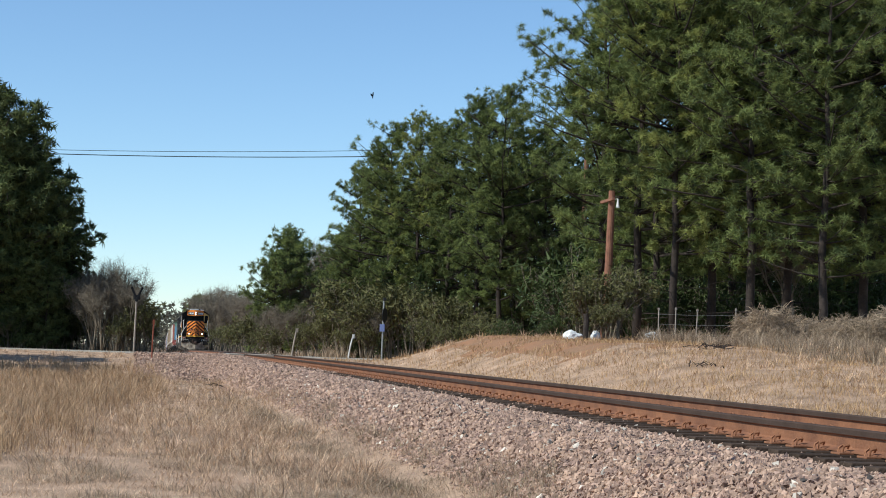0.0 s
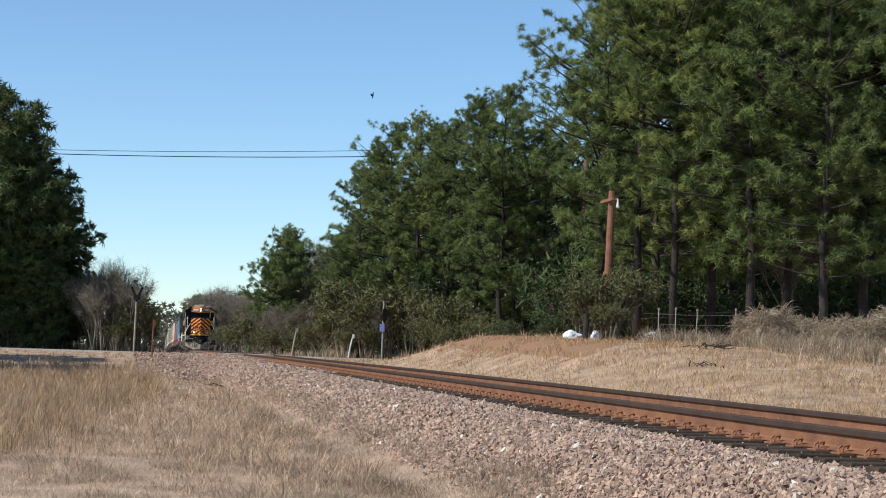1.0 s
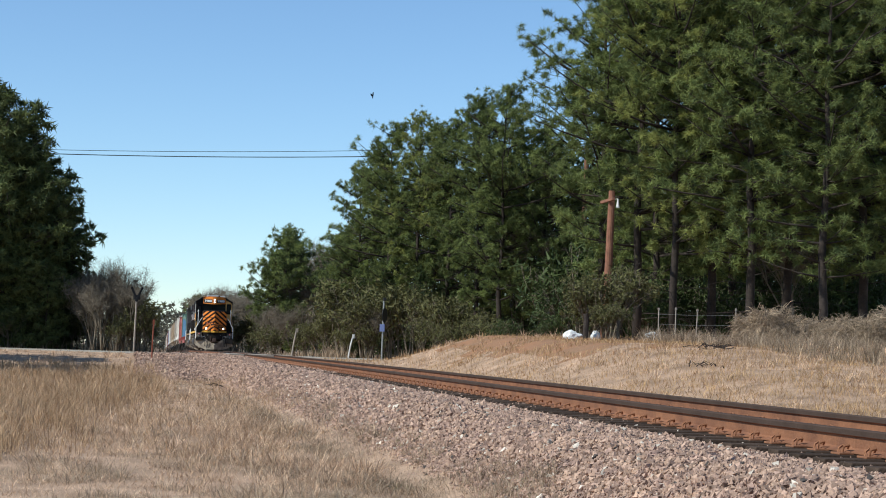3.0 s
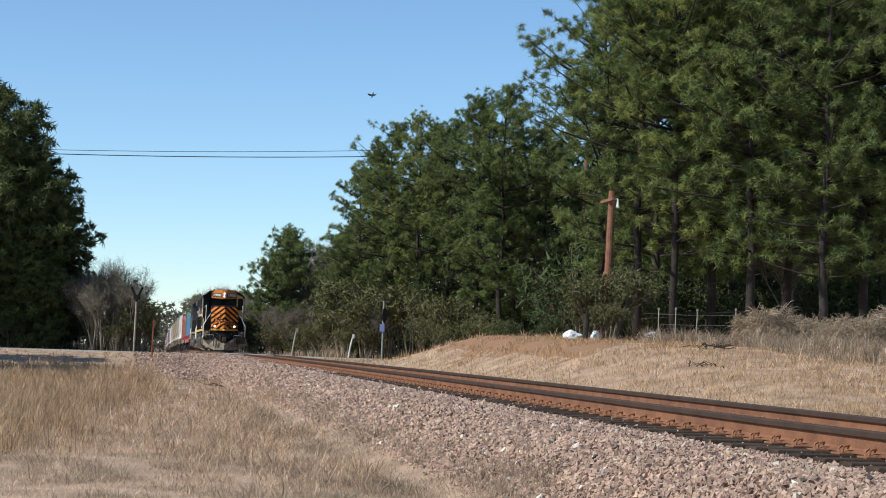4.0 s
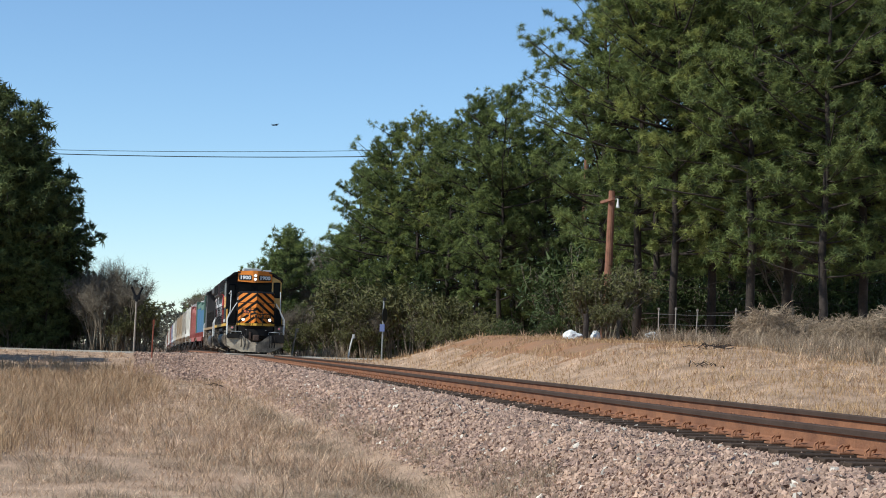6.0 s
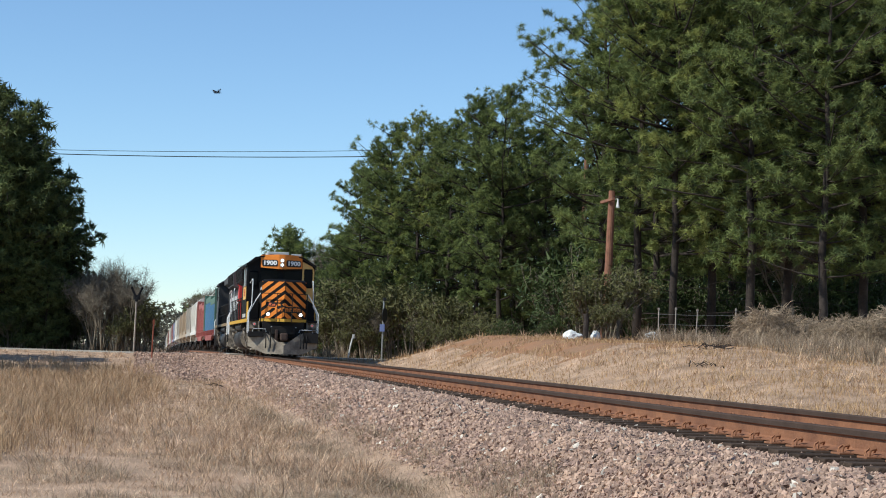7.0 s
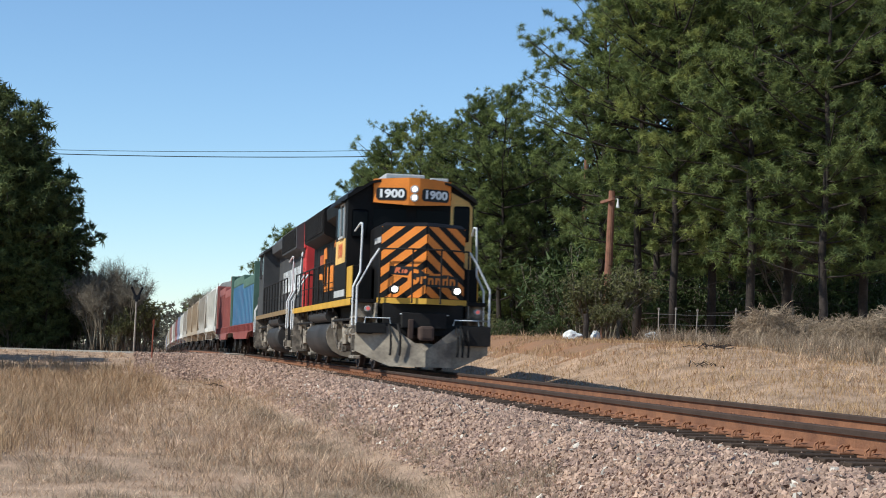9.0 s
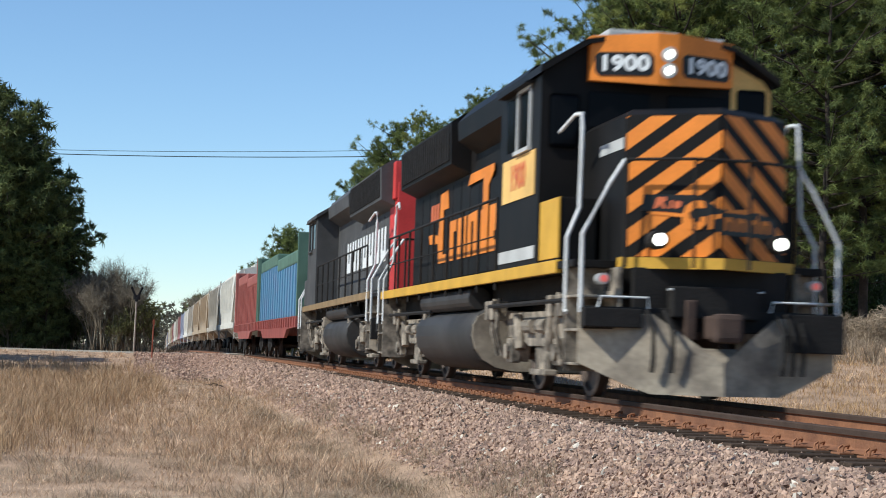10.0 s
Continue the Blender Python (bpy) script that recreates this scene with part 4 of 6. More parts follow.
M_DULLSILL = paint("grimy_faded_sill_paint", (0.30, 0.20, 0.10), 0.65, 0.4)
M_MARKER = material("red_marker_lens", (0.75, 0.12, 0.10), 0.25, 0, 3, 0.1, 20, 0.05, 0, emit=((1.0, 0.25, 0.2), 0.25))
M_RED = paint("scarlet_hood_end_paint", (0.62, 0.055, 0.05), 0.5)
M_GRIME = material("dusty_underframe_steel", (0.40, 0.335, 0.26), 0.85, 0.05, 4.5, 0, 25, 0.3, 0.3, (0.045, 0.038, 0.032))
M_TANK = material("dusty_fuel_tank", (0.055, 0.05, 0.047), 0.6, 0.1, 1.5, 0.45, 20, 0.2, 0.1)
M_PLOW = material("sun_bleached_dusty_plate", (0.42, 0.35, 0.26), 0.85, 0, 2.2, 0, 18, 0.3, 0.15, (0.16, 0.13, 0.10))
M_UNDER = material("black_running_gear", (0.022, 0.019, 0.017), 0.85, 0.1, 3, 0.4, 25, 0.3, 0.3)
M_WHEEL = material("steel_wheel", (0.13, 0.10, 0.085), 0.55, 0.6, 4, 0.4, 25, 0.2, 0.1)
M_GLASS = material("dark_cab_glass", (0.006, 0.006, 0.007), 0.12, 0, 3, 0.1, 20, 0.05, 0, spec=0.06)
M_LAMP = material("lit_headlamp", (0.9, 0.9, 0.85), 0.2, 0, 3, 0.05, 20, 0.02, 0, emit=((1.0, 0.93, 0.80), 4))
M_BOARD = paint("black_number_board", (0.012, 0.012, 0.012), 0.4)
M_LETTER = material("white_lettering", (0.82, 0.82, 0.80), 0.5, 0, 3, 0.1, 20, 0.05, 0)
M_REDLETTER = paint("red_lettering", (0.65, 0.16, 0.06), 0.5)


def clip(poly, axis, limit, keep_less):
    """Cut a flat outline at one coordinate."""
    out = []
    for k, a in enumerate(poly):
        b = poly[(k + 1) % len(poly)]
        ia, ib = ((a[axis] <= limit) == keep_less), ((b[axis] <= limit) == keep_less)
        if ia:
            out.append(a)
        if ia != ib:
            f = (limit - a[axis]) / (b[axis] - a[axis])
            out.append(tuple(a[i] + (b[i] - a[i]) * f for i in (0, 1)))
    return out


def slab(bm, outline, origin, across, up, thick):
    """A thin plate with an outline in the plane of across and up, raised along their normal."""
    o, a, u = Vector(origin), Vector(across), Vector(up)
    n = a.cross(u).normalized() * thick
    lo = [bm.verts.new(o + a * p + u * q) for p, q in outline]
    hi = [bm.verts.new(v.co + n) for v in lo]
    bm.faces.new(hi)
    bm.faces.new(lo[::-1])
    k = len(lo)
    for i in range(k):
        bm.faces.new((lo[i], lo[(i + 1) % k], hi[(i + 1) % k], hi[i]))
    return bm


def lettering(text, size, m, parent, mat, name="lettering", wide=1.0):
    """Text as a thin solid mesh; m carries its plane (x across, y up)."""
    cu = bpy.data.curves.new(name, "FONT")
    cu.body, cu.size, cu.extrude, cu.align_x, cu.align_y, cu.resolution_u = text, size, 0.004, "CENTER", "CENTER", 3
    cu.offset = 0.011
    tmp = bpy.data.objects.new(name, cu)
    me = bpy.data.meshes.new_from_object(tmp)
    bpy.data.objects.remove(tmp)
    me.materials.clear()
    me.materials.append(mat)
    me.transform(m @ Matrix.Diagonal((wide, 1, 1, 1)))
    ob = new(name, me)
    ob.parent = parent
    return ob


def frame_of(origin, across, up):
    a, u = Vector(across).normalized(), Vector(up).normalized()
    n = a.cross(u)
    return Matrix(((a.x, u.x, n.x, origin[0]), (a.y, u.y, n.y, origin[1]), (a.z, u.z, n.z, origin[2]), (0, 0, 0, 1)))


def wheelset(parent, y, radius=0.5, gauge=0.7545):
    bm = bmesh.new()
    for s in (-1, 1):
        prof = [(0.0, 0.10), (0.0, radius - 0.08), (-0.05, radius - 0.06), (-0.05, radius), (0.055, radius), (0.07, radius + 0.026), (0.085, radius + 0.02), (0.09, radius - 0.06), (0.05, radius - 0.09), (0.05, 0.10)]
        rings = []
        for k in range(28):
            a = 2 * math.pi * k / 28
            rings.append([bm.verts.new((s * (gauge - p), r * math.cos(a), r * math.sin(a))) for p, r in prof])
        for k in range(28):
            a, b = rings[k], rings[(k + 1) % 28]
            for j in range(len(prof)):
                bm.faces.new((a[j], b[j], b[(j + 1) % len(prof)], a[(j + 1) % len(prof)]))
        for k in range(4):     # cast ribs that show the turning
            a = k * math.pi / 2
            tube(bm, ((s * (gauge + 0.005), 0.12 * math.cos(a), 0.12 * math.sin(a)), (s * (gauge + 0.005), (radius - 0.1) * math.cos(a), (radius - 0.1) * math.sin(a))), 0.025, 4)
    tube(bm, ((-1.0, 0, 0), (1.0, 0, 0)), 0.09, 10)
    ob = part("wheelset", bm, M_WHEEL, parent)
    ob.location = (0, y, radius)
    WHEELS.append((ob, y, radius))
    return ob


WHEELS = []


def loco_truck(parent, yc):
    """A two-axle truck: side frames with pedestals, springs, journal boxes, brake gear."""
    fr = bmesh.new()
    for s in (-1, 1):
        x0, x1 = s * 0.98, s * 1.14
        prism(fr, [(yc - 1.95, 0.95), (yc - 1.75, 1.05), (yc + 1.75, 1.05), (yc + 1.95, 0.95), (yc + 1.95, 0.72), (yc + 1.62, 0.72), (yc + 1.55, 0.38), (yc + 1.25, 0.38), (yc + 1.1, 0.72), (yc + 0.6, 0.6), (yc - 0.6, 0.6), (yc - 1.1, 0.72), (yc - 1.25, 0.38), (yc - 1.55, 0.38), (yc - 1.62, 0.72), (yc - 1.95, 0.72)], min(x0, x1), max(x0, x1), "x")
    box(fr, -1.0, 1.0, yc - 0.35, yc + 0.35, 0.55, 0.95, 0.03)
    truck = part("truck_frame", fr, M_GRIME, parent)
    for s in (-1, 1):
        for a in (-1.37, 1.37):
            bm = bmesh.new()
            box(bm, s * 1.10, s * 1.24, yc + a - 0.17, yc + a + 0.17, 0.36, 0.70, 0.03)
            tube(bm, ((s * 1.2, yc + a, 0.52), (s * 1.29, yc + a, 0.52)), 0.11, 10)
            part("journal_box", bm, M_GRIME, truck)
            bm = bmesh.new()
            tube(bm, ((s * 1.2, yc + a * 0.72, 1.0), (s * 1.2, yc + a * 0.6, 0.55)), 0.07, 8)
            tube(bm, ((s * 1.16, yc + a * 0.45, 0.86), (s * 1.16, yc + a * 0.12, 0.86)), 0.10, 10)
            part("brake_cylinder", bm, M_GRIME, truck)
        bm = bmesh.new()
        for k in range(-2, 3):
            tube(bm, ((s * 1.06, yc + k * 0.13, 0.28), (s * 1.06, yc + k * 0.13, 0.62)), 0.055, 8)
        box(bm, s * 0.98, s * 1.16, yc - 0.42, yc + 0.42, 0.22, 0.30, 0.02)
        part("spring_nest", bm, M_GRIME, truck)
    for a in (-1.37, 1.37):
        wheelset(parent, yc + a)
    return truck


def stanchion_rail(loco, x, y0, y1, mat, z0=1.6, z1=2.62):
    bm = bmesh.new()
    tube(bm, ((x, y0, z1), (x, y1, z1)), 0.02, 6)
    tube(bm, ((x, y0, z0 + 0.5), (x, y1, z0 + 0.5)), 0.012, 5)
    n = int(abs(y1 - y0) / 1.25)
    for k in range(n + 1):
        y = y0 + (y1 - y0) * k / n
        tube(bm, ((x, y, z0 - 0.25), (x, y, z1)), 0.022, 6)
    return part("side_handrail", bm, mat, loco)


def corner_rails(loco, x, y, d, mat):
    """The pair of bent grab rails at a corner stepwell; d points into the body."""
    bm = bmesh.new()
    s = 1 if x > 0 else -1
    tube(bm, ((x, y, 0.98), (x, y, 1.85), (x - s * 0.30, y + 0.02, 2.42), (x - s * 0.48, y + 0.05, 2.70)), 0.024, 8)
    part("corner_handrail", bm, mat, loco)
    bm = bmesh.new()
    yb = y + 0.70 * d
    tube(bm, ((x, yb - 0.05 * d, 0.98), (x, yb, 1.02), (x, yb, 1.85), (x - s * 0.16, yb + 0.08 * d, 2.20), (x - s * 0.18, yb + 0.12 * d, 3.10), (x - s * 0.18, yb + 0.16 * d, 3.30), (x - s * 0.18, yb + 0.45 * d, 3.33), (x - s * 0.12, yb + 0.95 * d, 3.18)), 0.024, 8)
    part("corner_handrail", bm, mat, loco)


def corner_steps(loco, x, y, d):
    bm = bmesh.new()
    s = 1 if x > 0 else -1
    for k, z in enumerate((0.42, 0.80, 1.18)):
        box(bm, x, x - s * (0.42 + 0.06 * k), y + 0.05 * d, y + 0.66 * d, z - 0.03, z, 0.008)
    box(bm, x, x - s * 0.45, y + 0.66 * d, y + 0.70 * d, 0.32, 1.5)
    box(bm, x - s * 0.45, x - s * 0.48, y + 0.03 * d, y + 0.70 * d, 0.36, 1.5)
    part("steps", bm, M_GRIME, loco)


def locomotive(name, label, body, sill, rail_mat, lead):
    """A four-axle road switcher: local y runs from the nose back, z up from the rail."""
    L = tagged(new(name), label, "locomotive")
    # underframe and sill
    part("underframe", boxes((-1.05, 1.05, 0.95, 16.3, 1.22, 1.50), (-0.5, 0.5, 0.4, 16.8, 0.95, 1.3), bevel=0.02), M_UNDER, L)
    part("walkway", boxes((-1.5, 1.5, 1.0, 16.4, 1.50, 1.585), bevel=0.01), body, L)
    for s in (-1, 1):
        part("sill_stripe", boxes((s * 1.512, s * 1.44, 1.75, 16.4, 1.455, 1.61), bevel=0.008), sill, L, "yellow painted sill edge")
    # nose: sides, sloping top, front of two facets meeting at a crease
    W, CR, ED = 0.95, 0.30, 0.85
    nose = bmesh.new()
    plan = [(-W, 2.8), (-W, ED), (0, CR), (W, ED), (W, 2.8)]
    lo = [nose.verts.new((x, y, 1.585)) for x, y in plan]
    mid = [nose.verts.new((x, y, 3.23)) for x, y in plan]
    hi = [nose.verts.new((x * 0.9, y + (0.12 if y < 2 else 0), 3.31)) for x, y in plan]
    for a, b in ((lo, mid), (mid, hi)):
        for k in range(5):
            nose.faces.new((a[k], a[(k + 1) % 5], b[(k + 1) % 5], b[k]))
    nose.faces.new(hi)
    bmesh.ops.bevel(nose, geom=[e for e in nose.edges if abs(e.verts[0].co.z - e.verts[1].co.z) > 1], offset=0.035, segments=2, affect="EDGES")
    short_hood = part("short_hood", nose, M_BLACK if lead else body, L)
    wf = math.hypot(W, ED - CR)
    for s in (-1, 1):
        across = Vector((-s * W, CR - ED, 0)).normalized() * (1 if s < 0 else -1)
        up = Vector((0, 0, 1))
        if lead:
            # across runs left to right in the picture plane of each facet
            start = (-W, ED, 1.60) if s < 0 else (0, CR, 1.60)
            across = (Vector((0, CR, 0)) - Vector((-W, ED, 0))).normalized() if s < 0 else (Vector((W, ED, 0)) - Vector((0, CR, 0))).normalized()
            for k in range(-2, 10):
                z0 = -0.63 + k * 0.37
                h, rise = 0.20, 0.70
                run = [(0.0, z0), (wf - 0.015, z0 + wf * rise), (wf - 0.015, z0 + wf * rise + h), (0.0, z0 + h)]
                if s > 0:
                    run = [(0.015, z0 + wf * rise), (wf, z0), (wf, z0 + h), (0.015, z0 + wf * rise + h)]
                run = clip(clip(run, 1, 1.615, True), 1, 0.03, False)
                if len(run) > 2:
                    part("nose_stripe", slab(bmesh.new(), run, start, across, up, 0.004), M_ORANGE, short_hood, "orange diagonal warning stripe")
            # the script panel, kept as plain shapes
            if s < 0:
                bm = slab(bmesh.new(), [(0.19, 0.55), (0.64, 0.52), (1.09, 0.30), (1.09, 0.56), (0.84, 0.72), (0.22, 0.73)], start, across, up, 0.008)
                part("emblem_panel", bm, M_BOARD, short_hood)
                bm = slab(bmesh.new(), [(0.33, 0.57), (0.37, 0.57), (0.40, 0.62), (0.44, 0.57), (0.48, 0.57), (0.44, 0.64), (0.48, 0.66), (0.47, 0.70), (0.37, 0.70)], start, across, up, 0.012)
                slab(bm, [(0.505, 0.57), (0.535, 0.57), (0.55, 0.66), (0.52, 0.66)], start, across, up, 0.012)
                slab(bm, [(0.56, 0.585), (0.60, 0.565), (0.64, 0.59), (0.65, 0.64), (0.60, 0.66), (0.57, 0.64)], start, across, up, 0.012)
                part("emblem_script", bm, M_REDLETTER, short_hood, "faded red script shapes")
                bm = slab(bmesh.new(), [(0.26, 0.54), (0.30, 0.505), (0.68, 0.47), (0.70, 0.51)], start, across, up, 0.013)
                slab(bm, [(0.66, 0.40), (0.72, 0.34), (0.86, 0.33), (0.93, 0.40), (0.93, 0.48), (0.87, 0.48), (0.86, 0.41), (0.76, 0.41), (0.74, 0.52), (0.80, 0.58), (0.92, 0.57), (0.90, 0.65), (0.80, 0.67), (0.70, 0.60), (0.66, 0.50)], start, across, up, 0.015)
                slab(bm, [(0.96, 0.34), (1.01, 0.34), (1.02, 0.45), (1.09, 0.46), (1.09, 0.51), (0.97, 0.50)], start, across, up, 0.013)
                part("emblem_script", bm, M_ORANGE, short_hood, "orange script shapes")
            else:
                part("emblem_panel", slab(bmesh.new(), [(0.0, 0.28), (0.92, 0.28), (0.92, 0.50), (0.64, 0.56), (0.0, 0.56)], start, across, up, 0.008), M_BOARD, short_hood)
                bm = bmesh.new()
                for k in range(4):
                    a = 0.04 + k * 0.21
                    slab(bm, [(a, 0.33), (a + 0.05, 0.33), (a + 0.06, 0.43), (a + 0.11, 0.43), (a + 0.11, 0.33), (a + 0.16, 0.33), (a + 0.16, 0.45 if k != 2 else 0.55), (a + 0.12, 0.48), (a, 0.48)], start, across, up, 0.012)
                slab(bm, [(0.06, 0.53), (0.42, 0.53), (0.56, 0.60), (0.08, 0.56)], start, across, up, 0.012)
                part("emblem_script", bm, M_ORANGE, short_hood, "orange script shapes")
    # the V-shaped end sill bar
    bm = bmesh.new()
    for s in (-1, 1):
        a, b = Vector((s * 1.02, ED - 0.10, 0)), Vector((0, CR - 0.12, 0))
        v = [bm.verts.new((p.x, p.y + q, z)) for z in (1.49, 1.615) for p in (a, b) for q in (0, 0.12)]
        for f in ((0, 2, 3, 1), (4, 5, 7, 6), (0, 4, 6, 2), (1, 3, 7, 5), (0, 1, 5, 4), (2, 6, 7, 3)):
            bm.faces.new([v[i] for i in f])
    part("front_sill_bar", bm, sill, L, "yellow painted end sill bar")
    if lead:
        for s in (-1, 1):
            bm = bmesh.new()
            tube(bm, ((s * 0.70, 0.30, 1.80), (s * 0.70, 0.52, 1.80)), 0.105, 16)
            lamp = part("ditch_light", bm, M_UNDER, L)
            bm = bmesh.new()
            tube(bm, ((s * 0.70, 0.285, 1.80), (s * 0.70, 0.305, 1.80)), 0.07, 16)
            part("lens", bm, M_LAMP, lamp, "glowing white lamp")
            bm = bmesh.new()
            tube(bm, ((s * 1.24, 0.60, 1.36), (s * 1.24, 0.78, 1.36)), 0.065, 14)
            marker = part("marker_light", bm, M_SILVER, L)
            bm = bmesh.new()
            tube(bm, ((s * 1.24, 0.585, 1.36), (s * 1.24, 0.605, 1.36)), 0.042, 14)
            part("lens", bm, M_MARKER, marker, "red lens")
    # cab
    cab = bmesh.new()
    rf = [(-1.5, 1.585), (-1.5, 3.95), (-1.42, 4.06), (-0.95, 4.33), (-0.5, 4.42), (0.5, 4.42), (0.95, 4.33), (1.42, 4.06), (1.5, 3.95), (1.5, 1.585)]
    prism(cab, rf, 2.8, 5.15)
    cabp = part("cab", cab, M_BLACK if lead else body, L)
    roof = bmesh.new()
    prism(roof, [(-1.55, 3.95), (-1.54, 4.05), (-0.98, 4.40), (-0.5, 4.49), (0.5, 4.49), (0.98, 4.40), (1.54, 4.05), (1.55, 3.95), (0.95, 4.34), (0.5, 4.425), (-0.5, 4.425), (-0.95, 4.34)], 2.62, 5.3)
    part("cab_roof", roof, M_BLACK if lead else body, L)
    # number-board housing in a shallow V over the windshields
    front = bmesh.new()
    plan = [(-0.92, 2.82), (-0.92, 2.68), (-0.13, 2.40), (0.13, 2.40), (0.92, 2.68), (0.92, 2.82)]
    l0 = [front.verts.new((x, y, 3.90 if abs(x) > 0.5 else 3.84)) for x, y in plan]
    l1 = [front.verts.new((x, y, 4.45 if abs(x) > 0.5 else 4.49)) for x, y in plan]
    for k in range(6):
        front.faces.new((l0[k], l0[(k + 1) % 6], l1[(k + 1) % 6], l1[k]))
    front.faces.new(l1)
    front.faces.new(l0[::-1])
    house = part("headlight_housing", front, M_ORANGE if lead else body, L, "orange panel over the windshields" if lead else "")
    for s in (-1, 1):
        a, b = Vector((s * 0.92, 2.68, 0)), Vector((s * 0.13, 2.40, 0))
        left, right = (a, b) if s < 0 else (b, a)
        across = (right - left).normalized()
        cen = (left + right) / 2 + Vector((0, 0, 4.10))
        oc = [(-0.36, -0.09), (-0.31, -0.145), (0.31, -0.145), (0.36, -0.09), (0.36, 0.09), (0.31, 0.145), (-0.31, 0.145), (-0.36, 0.09)]
        board = part("number_board", slab(bmesh.new(), oc, cen, across, (0, 0, 1), 0.012), M_BOARD, house)
        if lead:
            n = across.cross(Vector((0, 0, 1)))
            lettering("1900", 0.26, frame_of(cen + n * 0.014, across, (0, 0, 1)), board, M_LETTER, wide=1.22)
        # windshield
        part("windshield", boxes((s * 0.12, s * 0.90, 2.775, 2.81, 3.32, 3.78), bevel=0.01), M_GLASS, cabp)
        bm = boxes((s * 1.02, s * 1.40, 2.765, 2.81, 3.05, 3.72 if s < 0 else 3.90), bevel=0.05)
        part("door_window", bm, M_GLASS, cabp)
        if lead and s > 0:
            bm = bmesh.new()
            slab(bm, [(0.93, 2.70), (1.47, 2.35), (1.47, 3.88), (1.36, 4.02), (0.95, 4.22)], (0, 2.796, 0), (1, 0, 0), (0, 0, 1), 0.006)
            part("cab_front_panel", bm, M_CREAM, cabp, "orange cab front panel round a window")
        # side window with its pale frame and arm rest
        part("side_window", boxes((s * 1.505, s * 1.49, 3.35, 4.75, 3.15, 3.85), bevel=0.005), M_GLASS, cabp)
        bm = bmesh.new()
        for y0 in (3.30, 4.02):
            box(bm, s * 1.53, s * 1.50, y0, y0 + 0.06, 3.10, 3.88)
        box(bm, s * 1.53, s * 1.50, 3.30, 4.08, 3.86, 3.91)
        box(bm, s * 1.56, s * 1.50, 3.28, 4.10, 3.06, 3.11)
        part("window_frame", bm, M_SILVER if lead else body, cabp, "pale metal window frame")
        part("sun_shade", boxes((s * 1.62, s * 1.5, 3.2, 4.9, 3.90, 3.93)), body, cabp)
    bm = bmesh.new()
    for z in (4.02, 4.22):
        tube(bm, ((0, 2.36, z), (0, 2.43, z)), 0.095, 16)
    hl = part("headlight", bm, M_SILVER, house)
    for z in (4.02, 4.22):
        bm = bmesh.new()
        tube(bm, ((0, 2.345, z), (0, 2.365, z)), 0.052, 16)
        part("lens", bm, M_LAMP if lead else M_GLASS, hl, "glowing white lamp" if lead else "")
    # things on the cab roof
    part("roof_unit", boxes((-0.60, 0.34, 3.05, 4.6, 4.47, 4.63), (0.46, 0.90, 2.95, 3.6, 4.40, 4.56), bevel=0.03), M_SILVER if lead else body, L, "pale roof-mounted cooling unit")
    bm = bmesh.new()
    for k in range(3):
        tube(bm, ((-0.16 + k * 0.1, 4.7, 4.62), (-0.16 + k * 0.1, 5.15, 4.64)), 0.045, 10, 0.07)
    part("air_horn", bm, M_GRIME, L)
    # long hood
    hood = bmesh.new()
    prism(hood, [(-0.9, 1.585), (-0.9, 3.92), (-0.78, 4.12), (0.78, 4.12), (0.9, 3.92), (0.9, 1.585)], 5.15, 16.2)
    hood_p = part("long_hood", hood, M_BLACK if lead else body, L)
    for s in (-1, 1):
        for k in range(13):
            y0 = 5.5 + k * 0.80
            top = 3.38 if k > 5 else 3.2
            part("hood_door", boxes((s * 0.925, s * 0.895, y0, y0 + 0.75, 1.75, top), bevel=0.012), M_BLACK if lead else body, hood_p)
    bl = bmesh.new()
    prism(bl, [(-1.22, 3.92), (-1.24, 4.22), (-0.98, 4.50), (-0.6, 4.55), (0.6, 4.55), (0.98, 4.50), (1.24, 4.22), (1.22, 3.92), (0.9, 3.72), (-0.9, 3.72)], 5.4, 9.9)
    part("dynamic_brake_blister", bl, M_BLACK if lead else body, L)
    rd = bmesh.new()
    prism(rd, [(-1.24, 3.60), (-1.26, 4.30), (-1.02, 4.46), (1.02, 4.46), (1.26, 4.30), (1.24, 3.60), (0.9, 3.45), (-0.9, 3.45)], 10.4, 15.9)
    rad = part("radiator", rd, M_BLACK if lead else body, L)
    for s in (-1, 1):
        bm = bmesh.new()
        for k in range(22):
            y0 = 10.55 + k * 0.24
            box(bm, s * 1.275, s * 1.24, y0, y0 + 0.10, 3.66, 4.26)
        part("radiator_louvres", bm, M_UNDER, rad)
    for y in (6.6, 8.7, 11.3, 13.0, 14.7):
        bm = bmesh.new()
        tube(bm, ((0, y, 4.45), (0, y, 4.68)), 0.62, 20)
        part("roof_fan", bm, M_BLACK if lead else body, L)
    bm = bmesh.new()
    tube(bm, ((0, 10.15, 4.1), (0, 10.15, 4.62)), 0.28, 14)
    part("exhaust_stack", bm, M_UNDER, L)
    # battery boxes beside the nose
    for s in (-1, 1):
        bb = part("battery_box", boxes((s * 1.46, s * 1.0, 1.85, 2.78, 1.60, 2.36), bevel=0.02), M_BLACK if lead else body, L)
        part("box_door", boxes((s * 1.475, s * 1.45, 1.84, 2.80, 1.64, 2.36), bevel=0.005), M_YELLOW if lead else body, bb, "yellow box door" if lead else "")
